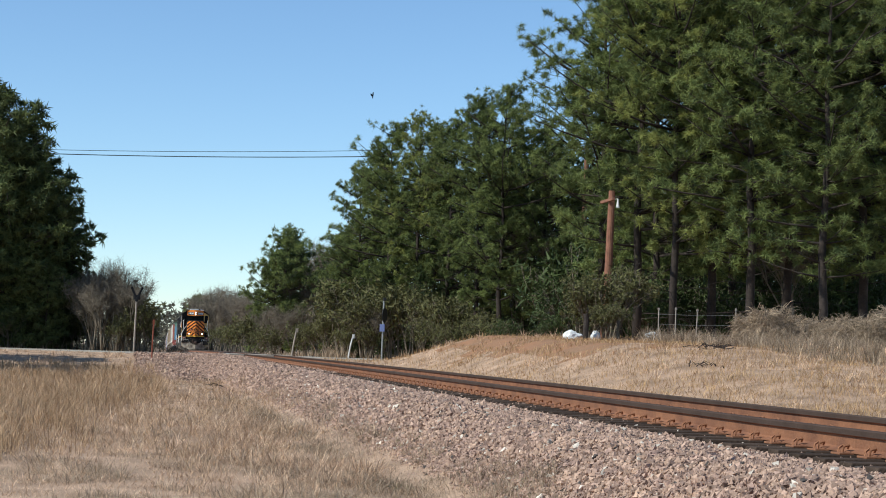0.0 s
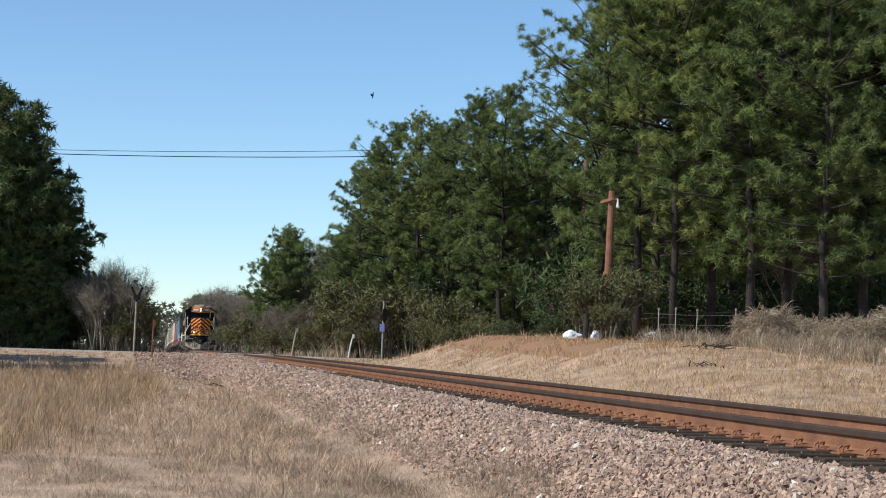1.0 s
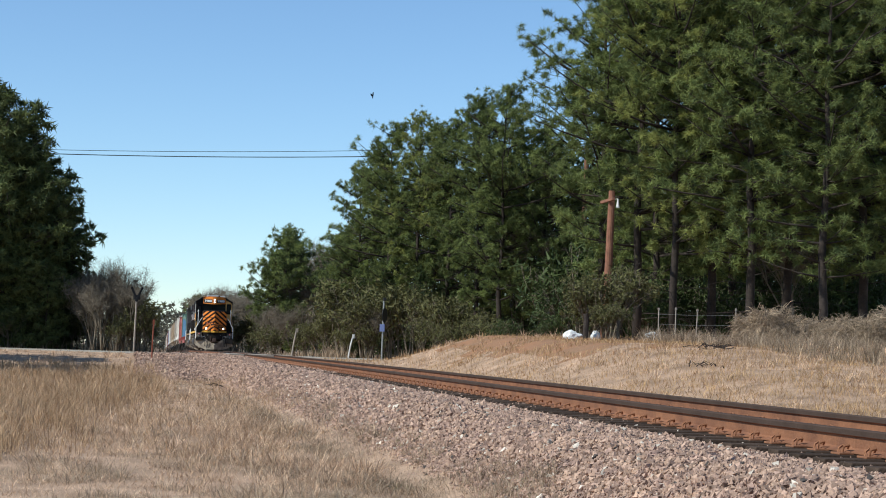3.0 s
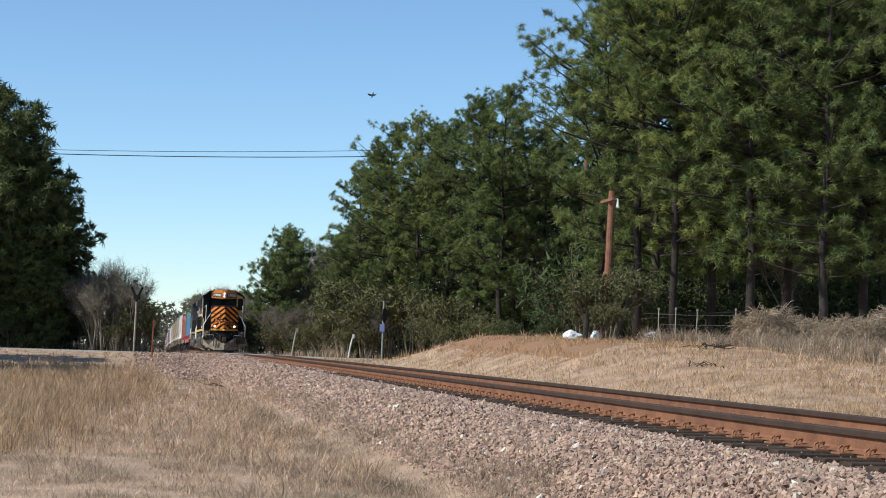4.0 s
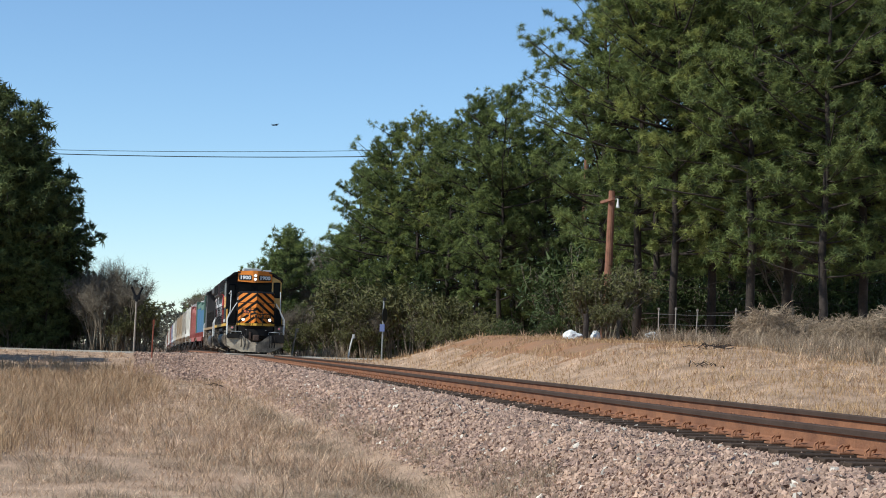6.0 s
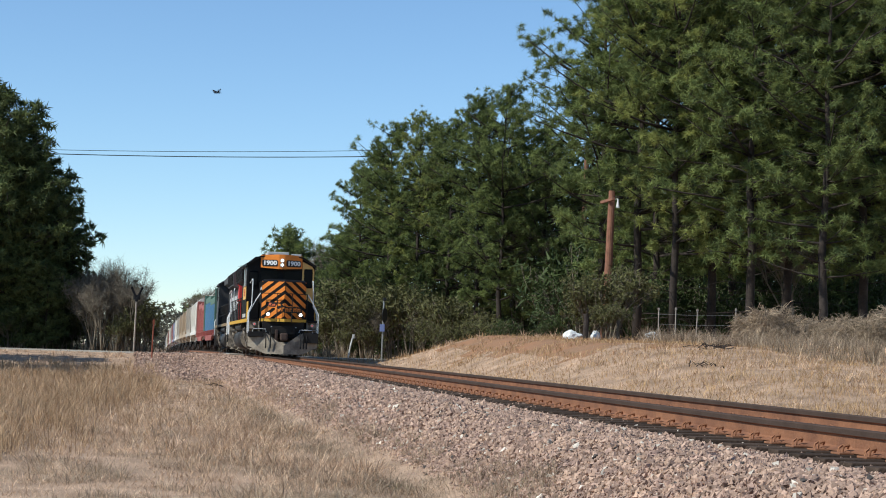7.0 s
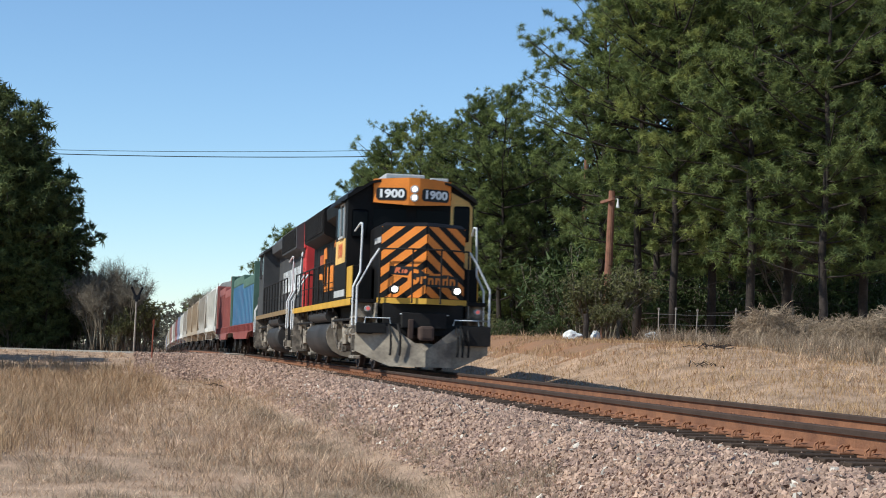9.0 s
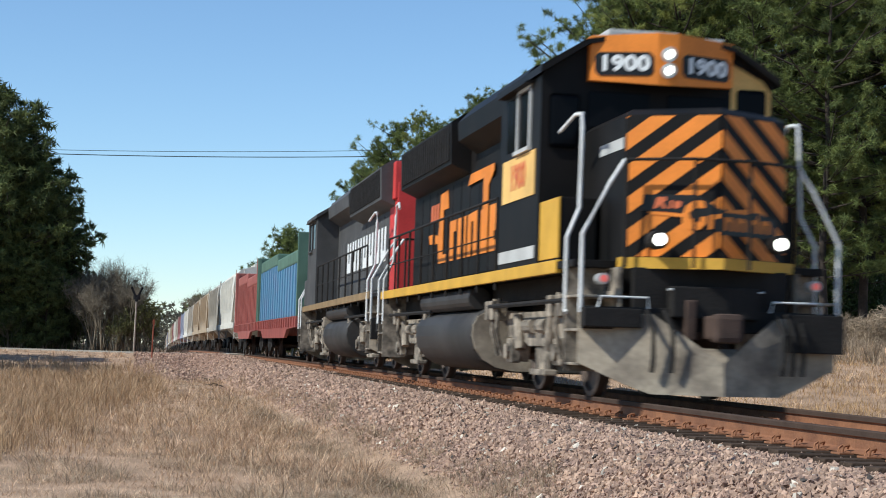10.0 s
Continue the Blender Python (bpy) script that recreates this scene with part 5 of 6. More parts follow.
    if lead:
        for s in (-1, 1):
            part("cab_number_panel", boxes((s * 1.512, s * 1.49, 3.02, 4.92, 2.48, 3.05)), M_CREAM, cabp, "pale orange panel on the cab side")
            m = frame_of((s * 1.514, 3.97, 2.77), (0, -s, 0) if s > 0 else (0, -1, 0), (0, 0, 1))
            if s < 0:
                m = frame_of((-1.516, 3.97, 2.77), (0, -1, 0), (0, 0, 1))
            else:
                m = frame_of((1.516, 3.97, 2.77), (0, 1, 0), (0, 0, 1))
            lettering("1900", 0.46, m, cabp, M_REDLETTER)
            part("silver_band", boxes((s * 1.512, s * 1.49, 2.95, 5.05, 1.68, 1.84)), M_SILVER, cabp)
            part("nose_band", boxes((s * 0.958, s * 0.94, 0.95, 1.95, 2.86, 2.99)), M_SILVER, short_hood)
            # side script as plain orange shapes, slanting tops
            x = s * 0.932
            bm = bmesh.new()
            o, ac = Vector((x, 14.2, 0)), Vector((0, -1, 0)) if s < 0 else Vector((0, -1, 0))
            shapes = [[(0.0, 2.62), (0.45, 2.62), (1.0, 2.56), (1.1, 2.75), (1.2, 3.30), (1.9, 3.34), (2.0, 3.0), (1.5, 3.0), (1.5, 2.2), (2.0, 2.2), (2.0, 2.05), (1.1, 2.05), (1.0, 2.42), (0.1, 2.45)],
                      [(2.2, 2.05), (2.55, 2.05), (2.55, 2.55), (2.8, 2.55), (2.8, 2.75), (2.2, 2.75)],
                      [(2.95, 2.05), (3.7, 2.05), (3.7, 2.75), (2.95, 2.75)], [(3.85, 2.05), (4.15, 2.05), (4.15, 2.62), (4.35, 2.62), (4.35, 2.05), (4.65, 2.05), (4.65, 2.78), (3.85, 2.75)],
                      [(4.8, 2.05), (5.5, 2.05), (5.5, 3.10), (5.9, 3.30), (5.9, 3.42), (4.0, 3.42), (3.8, 3.24), (5.1, 3.26), (5.1, 2.76), (4.8, 2.76)], [(5.65, 2.05), (6.4, 2.05), (6.4, 2.22), (6.0, 2.22), (6.0, 2.36), (6.4, 2.40), (6.4, 2.78), (5.65, 2.78)]]
            for sh in shapes:
                slab(bm, sh, o, ac, (0, 0, 1), 0.01 if s < 0 else -0.01)
            part("side_script", bm, M_ORANGE, hood_p, "large orange script shapes")
            bm = bmesh.new()
            for k in range(3):
                slab(bm, [(0.2 + k * 0.3, 2.86), (0.42 + k * 0.3, 2.86), (0.42 + k * 0.3, 3.16), (0.2 + k * 0.3, 3.16)], o, ac, (0, 0, 1), 0.01 if s < 0 else -0.01)
            part("side_script", bm, M_REDLETTER, hood_p, "faded red script shapes")
    else:
        part("hood_end", boxes((-0.93, 0.93, 16.19, 16.24, 1.6, 3.95), (-0.82, 0.82, 16.19, 16.245, 3.9, 4.14), (-1.0, 1.0, 15.5, 16.22, 3.6, 4.40), bevel=0.02), M_RED, L, "scarlet painted hood end")
        for s in (-1, 1):
            part("hood_end_side", boxes((s * 0.94, s * 0.9, 15.2, 16.22, 1.62, 3.62)), M_RED, L, "scarlet painted hood side")
        bm = bmesh.new()
        tube(bm, ((-0.25, 16.2, 3.98), (-0.25, 16.32, 3.98)), 0.17, 16)
        part("rear_headlight", bm, M_UNDER, L)
        for s in (-1, 1):
            bm = bmesh.new()
            x = s * 0.932
            for k in range(7):
                a = 7.6 + k * 1.05
                slab(bm, [(a, 2.35), (a + 0.75, 2.35), (a + 0.75, 3.12), (a + 0.5, 3.12), (a + 0.5, 2.6), (a + 0.25, 2.6), (a + 0.25, 3.12), (a, 3.12)], (x, 0, 0), (0, 1, 0), (0, 0, 1), 0.01 if s > 0 else -0.01)
            part("side_lettering", bm, M_LETTER, hood_p, "large white block shapes")
    # handrails and steps
    for s in (-1, 1):
        stanchion_rail(L, s * 1.47, 5.4, 15.7, M_UNDER)
        corner_rails(L, s * 1.5, 0.60, 1, rail_mat)
        corner_rails(L, s * 1.5, 16.75, -1, rail_mat)
        corner_steps(L, s * 1.5, 0.62, 1)
        corner_steps(L, s * 1.5, 16.72, -1)
    for y, d in ((0.30, 1), (16.95, -1)):
        bm = bmesh.new()
        tube(bm, ((-1.0, y + 0.32 * d, 2.70), (-0.35, y - 0.06 * d, 2.70), (0.35, y - 0.06 * d, 2.70), (1.0, y + 0.32 * d, 2.70)), 0.02, 6)
        for x in (-1.0, -0.32, 0.32, 1.0):
            tube(bm, ((x, y + (0.32 if abs(x) > 0.9 else -0.04) * d, 1.5), (x, y + (0.32 if abs(x) > 0.9 else -0.04) * d, 2.70)), 0.02, 6)
        part("end_handrail", bm, M_UNDER, L)
    # pilot: end plate, plough, coupler, hoses
    for y, d in ((0.55, 1), (16.80, -1)):
        part("end_plate", boxes((-1.48, 1.48, y - 0.02 * d, y + 0.10 * d, 0.80, 1.05), (-0.9, 0.9, y + 0.05 * d, y + 0.2 * d, 0.9, 1.5), bevel=0.01), M_UNDER, L)
        bm = bmesh.new()
        pts = [(-1.50, 0.12, 0.98), (-1.50, 0.10, 0.42), (-1.02, -0.08, 0.20), (-0.75, -0.18, 0.10), (0, -0.48, 0.10), (0.75, -0.18, 0.10), (1.02, -0.08, 0.20), (1.50, 0.10, 0.42), (1.50, 0.12, 0.98), (0.72, -0.12, 0.98), (0.50, -0.22, 0.62), (-0.50, -0.22, 0.62), (-0.72, -0.12, 0.98)]
        f0 = [bm.verts.new((a, y + b * d, c)) for a, b, c in pts]
        f1 = [bm.verts.new((a, y + (b + 0.03) * d, c)) for a, b, c in pts]
        mid0, mid1 = bm.verts.new((0, y - 0.44 * d, 0.46)), bm.verts.new((0, y - 0.41 * d, 0.46))
        n = len(pts)
        for f, mv in ((f0, mid0), (f1, mid1)):
            for k in range(n):
                bm.faces.new((f[k], f[(k + 1) % n], mv))
        for k in range(n):
            bm.faces.new((f0[k], f0[(k + 1) % n], f1[(k + 1) % n], f1[k]))
        part("snow_plough", bm, M_PLOW, L, "dust-bleached steel plough plate")
        bm = bmesh.new()
        box(bm, -0.14, 0.14, y - 0.5 * d, y + 0.2 * d, 0.72, 0.98, 0.03)
        box(bm, -0.17, 0.15, y - 0.66 * d, y - 0.42 * d, 0.68, 1.0, 0.06)
        box(bm, -0.36, -0.24, y - 0.2 * d, y + 0.05 * d, 0.70, 1.15, 0.02)
        part("coupler", bm, material("rusty_coupler_" + ("a" if d > 0 else "b") + name, (0.10, 0.065, 0.05), 0.8, 0.2, 4, 0.4), L)
        for x in (-0.78, -0.58, 0.72, 0.84, 0.98):
            bm = bmesh.new()
            q = 0.42 - 0.36 * abs(x)
            tube(bm, ((x, y - 0.10 * d, 1.02), (x + 0.02, y - (q + 0.16) * d, 0.78), (x + 0.03, y - (q + 0.14) * d, 0.50), (x + 0.02, y - (q + 0.12) * d, 0.34)), 0.026, 6)
            part("air_hose", bm, M_UNDER, L)
        for x in (-1.18, 1.18):
            part("drop_step_plate", boxes((x - 0.33, x + 0.33, y - 0.16 * d, y + 0.02 * d, 0.82 if x < 0 else 0.60, 1.03), bevel=0.012), M_UNDER, L)
        bm = bmesh.new()
        for x in (-1.0, 1.0):
            tube(bm, ((x - 0.32, y - 0.02 * d, 1.04), (x - 0.30, y - 0.05 * d, 1.16), (x + 0.24, y - 0.05 * d, 1.16), (x + 0.26, y - 0.02 * d, 1.04)), 0.014, 6)
        tube(bm, ((-0.55, y - 0.12 * d, 1.26), (0.55, y - 0.12 * d, 1.26)), 0.014, 6)
        part("grab_iron", bm, rail_mat, L)
    # fuel tank, air reservoirs, piping
    tk = bmesh.new()
    prism(tk, [(-1.20, 1.13), (1.20, 1.13), (1.36, 1.04), (1.44, 0.90), (1.46, 0.72), (1.41, 0.53), (1.28, 0.36), (1.08, 0.25), (0.80, 0.20), (-0.80, 0.20), (-1.08, 0.25), (-1.28, 0.36), (-1.41, 0.53), (-1.46, 0.72), (-1.44, 0.90), (-1.36, 1.04)], 7.2, 12.2)
    bmesh.ops.bevel(tk, geom=[e for e in tk.edges if abs(e.verts[0].co.y - e.verts[1].co.y) < 0.01], offset=0.02, segments=1, affect="EDGES")
    tank = part("fuel_tank", tk, M_TANK, L, "dusty rounded fuel tank")
    for poly in tank.data.polygons:
        poly.use_smooth = abs(poly.normal.y) < 0.3
    te = bmesh.new()
    prism(te, [(-1.18, 1.11), (1.18, 1.11), (1.34, 1.02), (1.42, 0.88), (1.43, 0.72), (1.38, 0.54), (1.26, 0.38), (1.06, 0.27), (0.80, 0.22), (-0.80, 0.22), (-1.06, 0.27), (-1.26, 0.38), (-1.38, 0.54), (-1.43, 0.72), (-1.42, 0.88), (-1.34, 1.02)], 7.14, 7.21)
    part("tank_end", te, M_PLOW, L, "dust-coated tank end plate")
    for s in (-1, 1):
        bm = bmesh.new()
        tube(bm, ((s * 1.27, 7.5, 1.29), (s * 1.27, 7.56, 1.29), (s * 1.27, 11.9, 1.29), (s * 1.27, 11.96, 1.29)), 0.165, 16)
        part("air_reservoir", bm, M_TANK, L)
        for y0, y1 in ((1.6, 6.3), (11.2, 16.0)):
            bm = bmesh.new()
            tube(bm, ((s * 1.36, y0, 1.14), (s * 1.36, y1, 1.14)), 0.035, 6)
            part("brake_pipe", bm, M_UNDER, L)
        for y in (1.9, 2.4, 5.9, 6.2, 11.6, 15.2):
            bm = bmesh.new()
            tube(bm, ((s * 1.3, y, 1.25), (s * 1.32, y + 0.05, 0.8), (s * 1.22, y + 0.1, 0.45)), 0.03, 6)
            part("drop_pipe", bm, M_GRIME, L)
            part("valve_box", boxes((s * 1.38, s * 1.15, y + 0.12, y + 0.34, 0.95, 1.22), bevel=0.02), M_GRIME, L)
    loco_truck(L, 4.1)
    loco_truck(L, 14.15)
    return L


LEAD = locomotive("locomotive", "black diesel locomotive with orange chevron nose and lit headlights", M_BLACK, M_YELLOW, M_RAILWHITE, True)
SECOND = locomotive("locomotive", "weathered dark grey diesel locomotive with a scarlet hood end", M_GREYLOCO, M_DULLSILL, M_RAILWHITE, False)
CARS = [(LEAD, 0.0, 0.0), (SECOND, 34.6, 180.0)]


# ---- freight cars ----
def freight_truck(car, yc, rolling):
    fr = bmesh.new()
    for s in (-1, 1):
        prism(fr, [(yc - 1.15, 0.62), (yc - 1.0, 0.70), (yc - 0.45, 0.80), (yc + 0.45, 0.80), (yc + 1.0, 0.70), (yc + 1.15, 0.62), (yc + 1.1, 0.40), (yc + 0.8, 0.40), (yc + 0.45, 0.24), (yc - 0.45, 0.24), (yc - 0.8, 0.40), (yc - 1.1, 0.40)], min(s * 0.95, s * 1.07), max(s * 0.95, s * 1.07), "x")
        for k in (-0.17, 0, 0.17):
            tube(fr, ((s * 1.03, yc + k, 0.28), (s * 1.03, yc + k, 0.62)), 0.07, 8)
    box(fr, -1.0, 1.0, yc - 0.2, yc + 0.2, 0.55, 0.86)
    part("truck_frame", fr, M_UNDER, car)
    for a in (-0.87, 0.87):
        if rolling:
            wheelset(car, yc + a, 0.46)
        else:
            bm = bmesh.new()
            for s in (-1, 1):
                tube(bm, ((s * 0.70, yc + a, 0.46), (s * 0.81, yc + a, 0.46)), 0.46, 20)
            tube(bm, ((-0.7, yc + a, 0.46), (0.7, yc + a, 0.46)), 0.08, 8)
            part("wheelset", bm, M_WHEEL, car)


def car_ends(car, length):
    for y, d in ((0, 1), (length, -1)):
        bm = boxes((-0.13, 0.13, y - 0.30 * d, y + 0.9 * d, 0.74, 0.98), (-0.2, 0.2, y - 0.38 * d, y - 0.05 * d, 0.68, 1.02), bevel=0.03)
        part("coupler", bm, M_UNDER, car)


def loaded_flatcar(label, length, deck_mat, bulk_mat, load_mat, cap_mat, heights, rolling=True):
    """A bulkhead flat car: fishbelly side sills, end bulkheads, stacks of wrapped load with battens."""
    C = tagged(new("bulkhead_flatcar"), label, "freight car")
    sill = bmesh.new()
    for s in (-1, 1):
        prism(sill, [(0.2, 1.34), (length - 0.2, 1.34), (length - 0.2, 1.05), (length - 3.2, 1.0), (length - 4.2, 0.72), (4.2, 0.72), (3.2, 1.0), (0.2, 1.05)], min(s * 1.40, s * 1.50), max(s * 1.40, s * 1.50), "x")
        for k in range(int(length / 0.9)):
            box(sill, s * 1.54, s * 1.49, 0.6 + k * 0.9, 0.72 + k * 0.9, 1.06, 1.36)
    part("side_sill", sill, deck_mat, C)
    part("deck", boxes((-1.48, 1.48, 0.15, length - 0.15, 1.27, 1.39), (-0.35, 0.35, 0.3, length - 0.3, 0.85, 1.27)), deck_mat, C)
    for y, d in ((0.15, 1), (length - 0.15, -1)):
        bm = bmesh.new()
        box(bm, -1.5, 1.5, y, y + 0.14 * d, 1.37, 3.95, 0.02)
        for x in (-1.4, -0.7, 0, 0.7, 1.4):
            prism(bm, [(y + 0.14 * d, 1.37), (y + 0.14 * d, 3.9), (y + 0.22 * d, 3.9), (y + 0.5 * d, 1.37)], x - 0.06, x + 0.06, "x")
        part("bulkhead", bm, bulk_mat, C)
    n = len(heights)
    span = (length - 2.2) / n
    for k, h in enumerate(heights):
        y0 = 1.1 + k * span
        stack = part("load_stack", boxes((-1.40, 1.40, y0 + 0.02, y0 + span - 0.02, 1.39, h - 0.42), bevel=0.05), load_mat, C)
        part("load_cap", boxes((-1.41, 1.41, y0 + 0.01, y0 + span - 0.01, h - 0.42, h), bevel=0.06), cap_mat, stack)
        for s in (-1, 1):
            for j in range(8):
                y = y0 + span * (j + 0.5) / 8
                part("batten", boxes((s * 1.445, s * 1.39, y - 0.09, y + 0.09, 1.39, h - 0.44), bevel=0.01), load_mat, stack)
    freight_truck(C, 2.4, rolling)
    freight_truck(C, length - 2.4, rolling)
    car_ends(C, length)
    return C


def covered_hopper(label, length, body, rolling=True):
    """A ribbed covered hopper: rounded sides, roof with running board and hatches, sloped ends, discharge bays."""
    C = tagged(new("covered_hopper"), label, "freight car")
    bm = bmesh.new()
    ring = [(-1.50, 1.55), (-1.54, 2.4), (-1.54, 3.3), (-1.48, 3.85), (-1.20, 4.20), (-0.5, 4.38), (0.5, 4.38), (1.20, 4.20), (1.48, 3.85), (1.54, 3.3), (1.54, 2.4), (1.50, 1.55)]
    rings = []
    for y, low in ((0.75, 3.35), (2.7, 1.55), (length - 2.7, 1.55), (length - 0.75, 3.35)):
        rings.append([bm.verts.new((a, y, max(b, low + 0.04 * i))) for i, (a, b) in enumerate(ring[:6])] + [bm.verts.new((a, y, max(b, low + 0.04 * (5 - i)))) for i, (a, b) in enumerate(ring[6:])])
    for r0, r1 in zip(rings, rings[1:]):
        for k in range(12):
            bm.faces.new((r0[k], r0[(k + 1) % 12], r1[(k + 1) % 12], r1[k]))
    bm.faces.new(rings[0][::-1])
    bm.faces.new(rings[-1])
    shell = part("shell", bm, body, C)
    nr = 12
    for s in (-1, 1):
        for k in range(nr):
            y = 2.75 + (length - 5.5) * k / (nr - 1)
            r = bmesh.new()
            prism(r, [(s * 1.49, 1.5), (s * 1.58, 2.4), (s * 1.58, 3.3), (s * 1.52, 3.9), (s * 1.46, 3.9), (s * 1.52, 3.3), (s * 1.52, 2.4), (s * 1.43, 1.5)], y - 0.05, y + 0.05)
            part("side_rib", r, body, shell)
        part("side_sill", boxes((s * 1.55, s * 1.44, 0.3, length - 0.3, 1.28, 1.55), bevel=0.015), body, C)
    for k in range(3):
        bay = bmesh.new()
        c = length / 2 + (k - 1) * 3.4
        lo = [bay.verts.new((x, c + y, 0.55)) for x, y in ((-0.5, -0.45), (0.5, -0.45), (0.5, 0.45), (-0.5, 0.45))]
        hi = [bay.verts.new((x, c + y, 1.56)) for x, y in ((-1.42, -1.65), (1.42, -1.65), (1.42, 1.65), (-1.42, 1.65))]
        bay.faces.new(lo[::-1])
        bay.faces.new(hi)
        for j in range(4):
            bay.faces.new((lo[j], lo[(j + 1) % 4], hi[(j + 1) % 4], hi[j]))
        part("discharge_bay", bay, body, C)
    for y, d in ((0.3, 1), (length - 0.3, -1)):
        bm = bmesh.new()
        box(bm, -1.5, 1.5, y, y + 2.9 * d, 1.22, 1.36, 0.01)
        part("end_platform", bm, body, C)
        bm = bmesh.new()
        for x in (-1.46, -1.05, 1.05, 1.46):
            tube(bm, ((x, y + 0.05 * d, 0.75), (x, y + 0.05 * d, 4.15)), 0.025, 5)
        for k in range(8):
            for x in (-1.25, 1.25):
                tube(bm, ((x - 0.2, y + 0.05 * d, 0.8 + k * 0.42), (x + 0.2, y + 0.05 * d, 0.8 + k * 0.42)), 0.018, 5)
        part("ladder", bm, body, C)
        part("end_post", boxes((-0.08, 0.08, y + 0.3 * d, y + 0.5 * d, 1.3, 4.1)), body, C)
    part("running_board", boxes((-0.28, 0.28, 0.2, length - 0.2, 4.60, 4.64), bevel=0.005), M_GALV, C)
    for k in range(8):
        y = 1.6 + (length - 3.2) * k / 7
        part("roof_hatch", boxes((-0.52, 0.52, y - 0.5, y + 0.5, 4.37, 4.52), (-0.26, 0.26, y - 0.05, y + 0.05, 4.5, 4.61), bevel=0.02), body, C)
    freight_truck(C, 1.9, rolling)
    freight_truck(C, length - 1.9, rolling)
    car_ends(C, length)
    return C


M_SILLRED = paint("oxide_red_car_paint", (0.32, 0.085, 0.07), 0.6, 0.3)
M_CARRED = paint("faded_rust_red_wrap", (0.36, 0.115, 0.095), 0.7, 0.3)
M_LOADBLUE = paint("blue_painted_boards", (0.10, 0.24, 0.36), 0.7, 0, tint=(0.13, 0.22, 0.34))
M_LOADGREEN = paint("dull_green_paint", (0.11, 0.19, 0.14), 0.65, 0.3)
M_HOPWHITE = paint("chalky_white_hopper_paint", (0.66, 0.63, 0.56), 0.65, 0.2)
M_HOPTAN = paint("dusty_tan_hopper_paint", (0.40, 0.31, 0.21), 0.7, 0.25)
M_HOPGREY = paint("warm_grey_hopper_paint", (0.42, 0.38, 0.32), 0.7, 0.25)
M_HOPMAUVE = paint("faded_maroon_hopper_paint", (0.33, 0.16, 0.15), 0.7, 0.25)
M_HOPBLUEGREY = paint("pale_blue_grey_hopper_paint", (0.32, 0.34, 0.42), 0.7, 0.25)

blue_car = loaded_flatcar("bulkhead flatcar with blue boarded load and green bulkheads", 18.0, M_SILLRED, M_LOADGREEN, M_LOADBLUE, M_LOADGREEN, (3.48, 3.72))
red_car = loaded_flatcar("bulkhead flatcar with a rust-red load", 15.6, M_CARRED, M_CARRED, M_CARRED, M_CARRED, (3.42, 3.66))
tagged(blue_car, group="freight cars"), tagged(red_car, group="freight cars")
at = 34.9
CARS.append((blue_car, at, 0.0))
at += 18.1
CARS.append((red_car, at, 0.0))
at += 15.7
hoppers = {}
for key, mat, word in (("w", M_HOPWHITE, "chalky white"), ("t", M_HOPTAN, "dusty tan"), ("g", M_HOPGREY, "warm grey"), ("m", M_HOPMAUVE, "faded maroon"), ("b", M_HOPBLUEGREY, "pale blue-grey")):
    hoppers[key] = tagged(covered_hopper(word + " ribbed covered hopper car", 16.6, mat, False), group="freight cars")
used = set()
for k in "wgttgwbmgwmtgwtbgwtmwgtw":
    car = hoppers[k] if k not in used else copy_thing(hoppers[k], Matrix())
    used.add(k)
    CARS.append((car, at, 0.0))
    at += 16.8


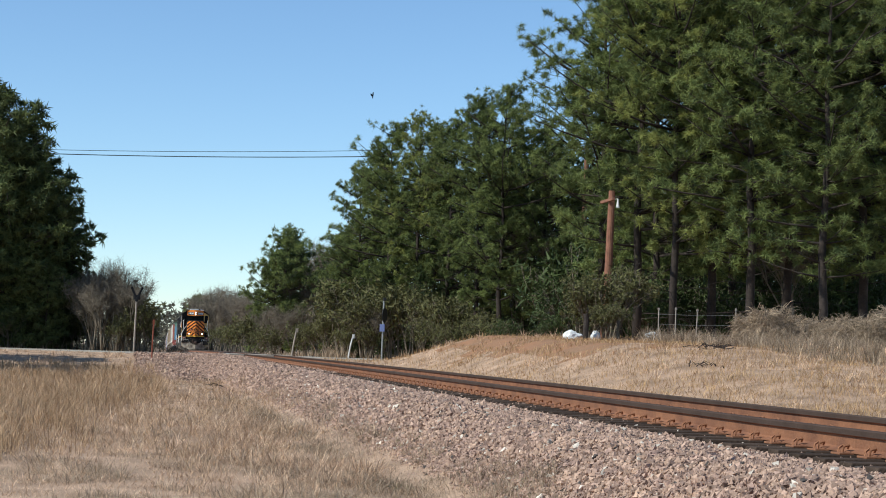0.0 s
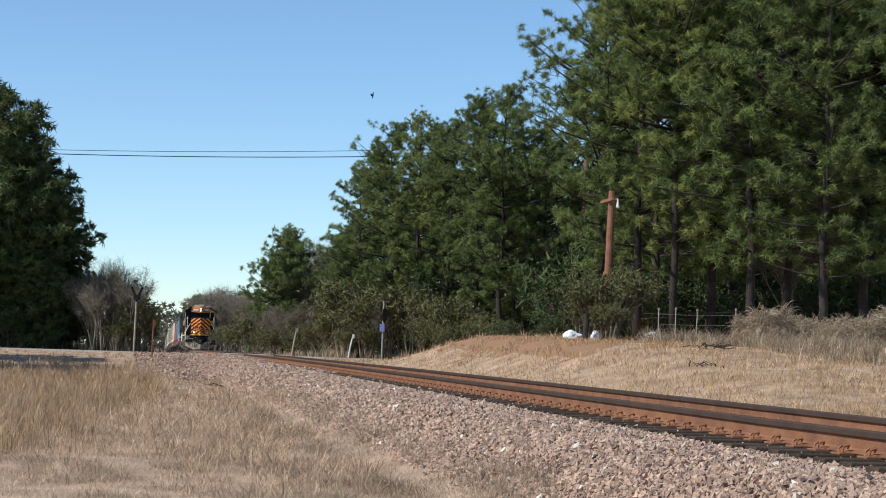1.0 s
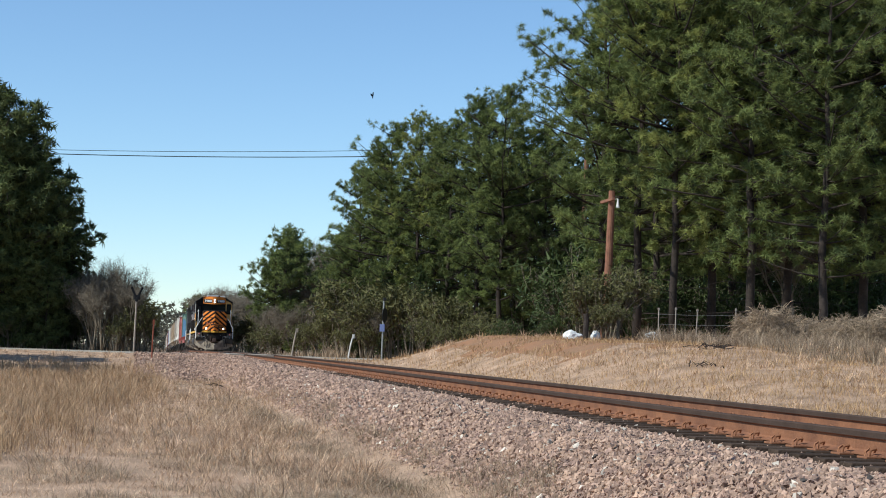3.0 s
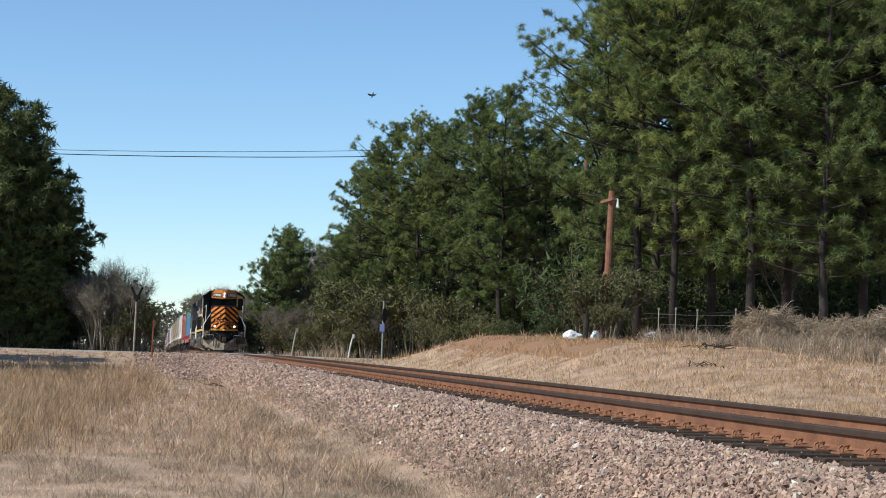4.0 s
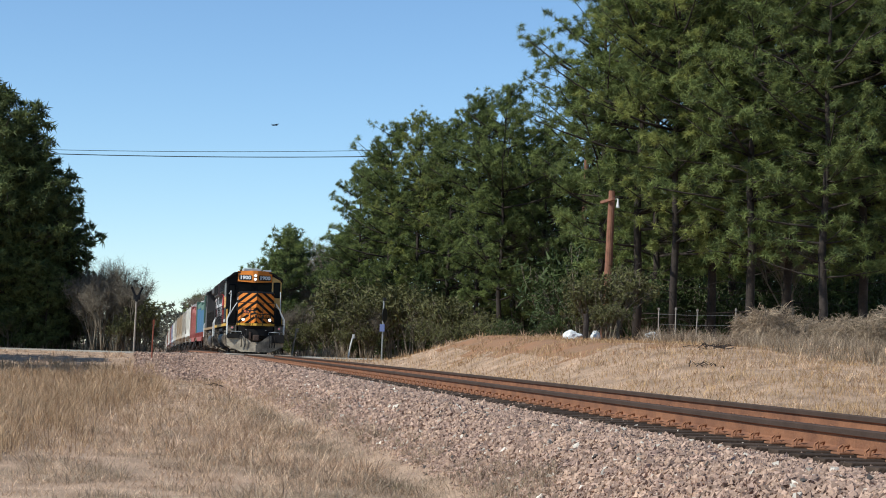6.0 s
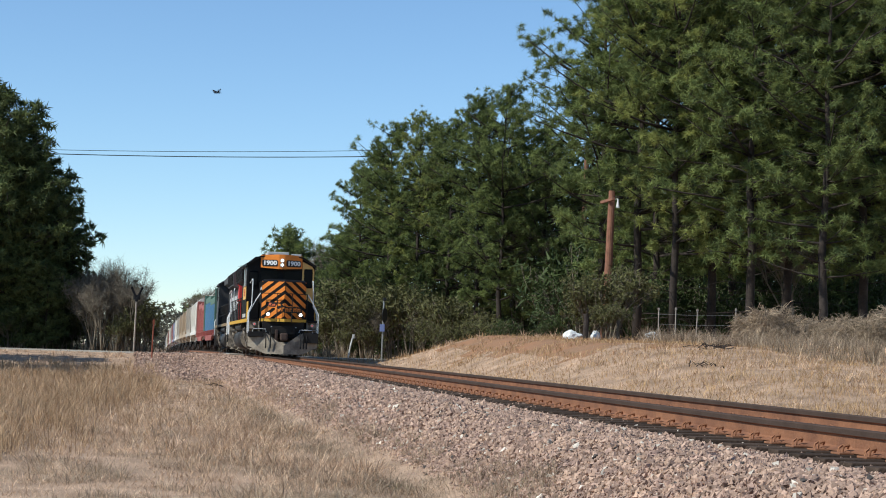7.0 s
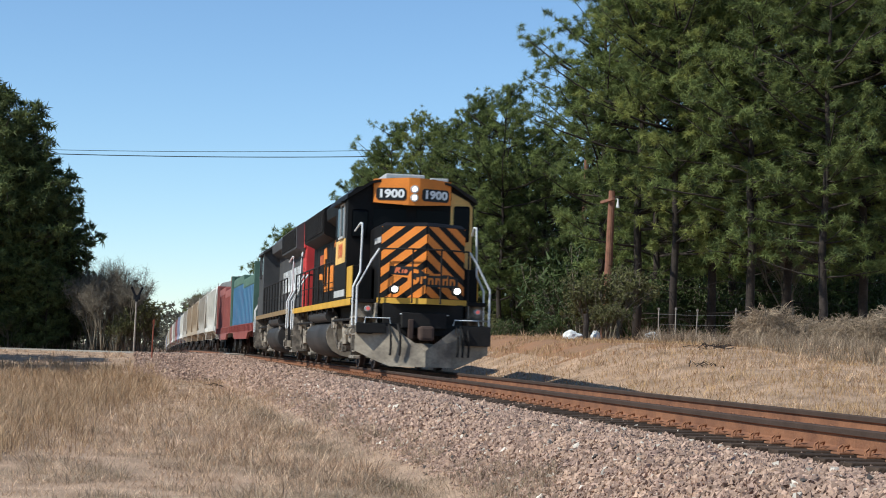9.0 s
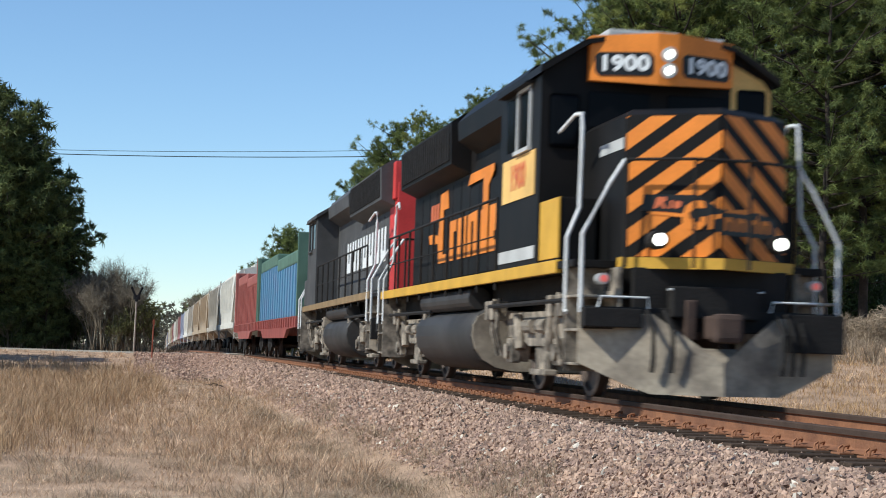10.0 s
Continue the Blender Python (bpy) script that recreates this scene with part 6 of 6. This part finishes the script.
# ---- bird ----
def bird():
    B = tagged(new("bird"), "small dark bird that takes off and flies away", "bird")
    M_BIRD = material("dark_plumage", (0.02, 0.02, 0.025), 0.7, 0, 20, 0.3, 80, 0.2, 0.1)
    bm = bmesh.new()
    tube(bm, ((0, 0.16, 0), (0, 0.10, 0.015), (0, 0, 0.02), (0, -0.10, 0.02), (0, -0.15, 0.03)), 0.055, 10, 0.03)
    box(bm, -0.035, 0.035, 0.14, 0.28, -0.008, 0.008, 0.004)
    body = part("body", bm, M_BIRD, B)
    bm = bmesh.new()
    bmesh.ops.create_icosphere(bm, subdivisions=2, radius=0.04, matrix=Matrix.Translation((0, -0.17, 0.04)))
    tube(bm, ((0, -0.20, 0.04), (0, -0.235, 0.03)), 0.012, 6, 0.002)
    part("head", bm, M_BIRD, B)
    wings = []
    for s in (-1, 1):
        bm = bmesh.new()
        prism_pts = [(0.0, -0.07), (s * 0.16, -0.09), (s * 0.30, -0.02), (s * 0.33, 0.06), (s * 0.22, 0.07), (s * 0.10, 0.08), (0.0, 0.07)]
        lo = [bm.verts.new((a, b, -0.006)) for a, b in prism_pts]
        hi = [bm.verts.new((a, b, 0.006)) for a, b in prism_pts]
        bm.faces.new(hi)
        bm.faces.new(lo[::-1])
        for k in range(7):
            bm.faces.new((lo[k], lo[(k + 1) % 7], hi[(k + 1) % 7], hi[k]))
        w = part("wing", bm, M_BIRD, B)
        w.location = (s * 0.04, 0, 0.03)
        wings.append((w, s))
    return B, wings


BIRD, WINGS = bird()
def head_y(t):
    d = 10 - t
    return 18.195 + 20.19 * d - 0.486 * d * d + 0.0246 * d ** 3


def motions():
    times = [0.5 * k for k in range(21)]
    for thing, off, turn in CARS:
        rows = []
        for t in times:
            y = head_y(t) + off
            rows.append((t, pose(line_x(y), y, line_z(y), math.degrees(math.atan((line_z(y + 1) - line_z(y - 1)) / 2)), 0, turn - math.degrees(math.atan((line_x(y + 1) - line_x(y - 1)) / 2)))))
        walk(thing, rows)
    flight = [(0, 10.22, 125.56, 19.00), (3.9, 10.22, 125.56, 19.00), (4.2, 9.76, 124.62, 18.92), (4.5, 8.33, 121.84, 18.25), (5.0, 5.78, 116.25, 16.68), (5.6, 3.24, 110.65, 14.89), (6.3, 1.06, 104.91, 13.71), (6.8, -0.46, 98.99, 13.39), (7.0, -2.50, 90.98, 13.59), (7.2, -5.10, 78.98, 13.14), (7.5, -7.90, 59.01, 11.26), (7.8, -10.01, 46.85, 10.28), (8.4, -13.35, 40.21, 10.40), (10, -29.33, 52.84, 17.24)]
    rows = []
    for k, (t, x, y, z) in enumerate(flight):
        rows.append((t, pose(x, y, z, 80 if t < 4 else 15, 0, -20 if t < 4 else -55)))
    walk(BIRD, rows)
    for w, s in WINGS:
        rows = [(t, Matrix.Translation(w.location) @ Matrix.Rotation(radians(-s * 78), 4, 'Y')) for t in (0, 3.9)]
        for k in range(76):
            t = 4.1 + k * 0.0777
            rows.append((t, Matrix.Translation(w.location) @ Matrix.Rotation(radians(-s * (10 + (38 if k % 2 else -42))), 4, 'Y')))
        walk(w, rows)
    # wheels roll without slipping
    for ob, y, radius in WHEELS:
        turn = 1 if ob.parent == SECOND else -1
        rows = []
        for k in range(301):
            t = k / 30
            rows.append((t, Matrix.Translation((0, y, radius)) @ Matrix.Rotation(turn * (head_y(t) - head_y(0)) / radius * -1, 4, "X")))
        walk(ob, rows)


motions()
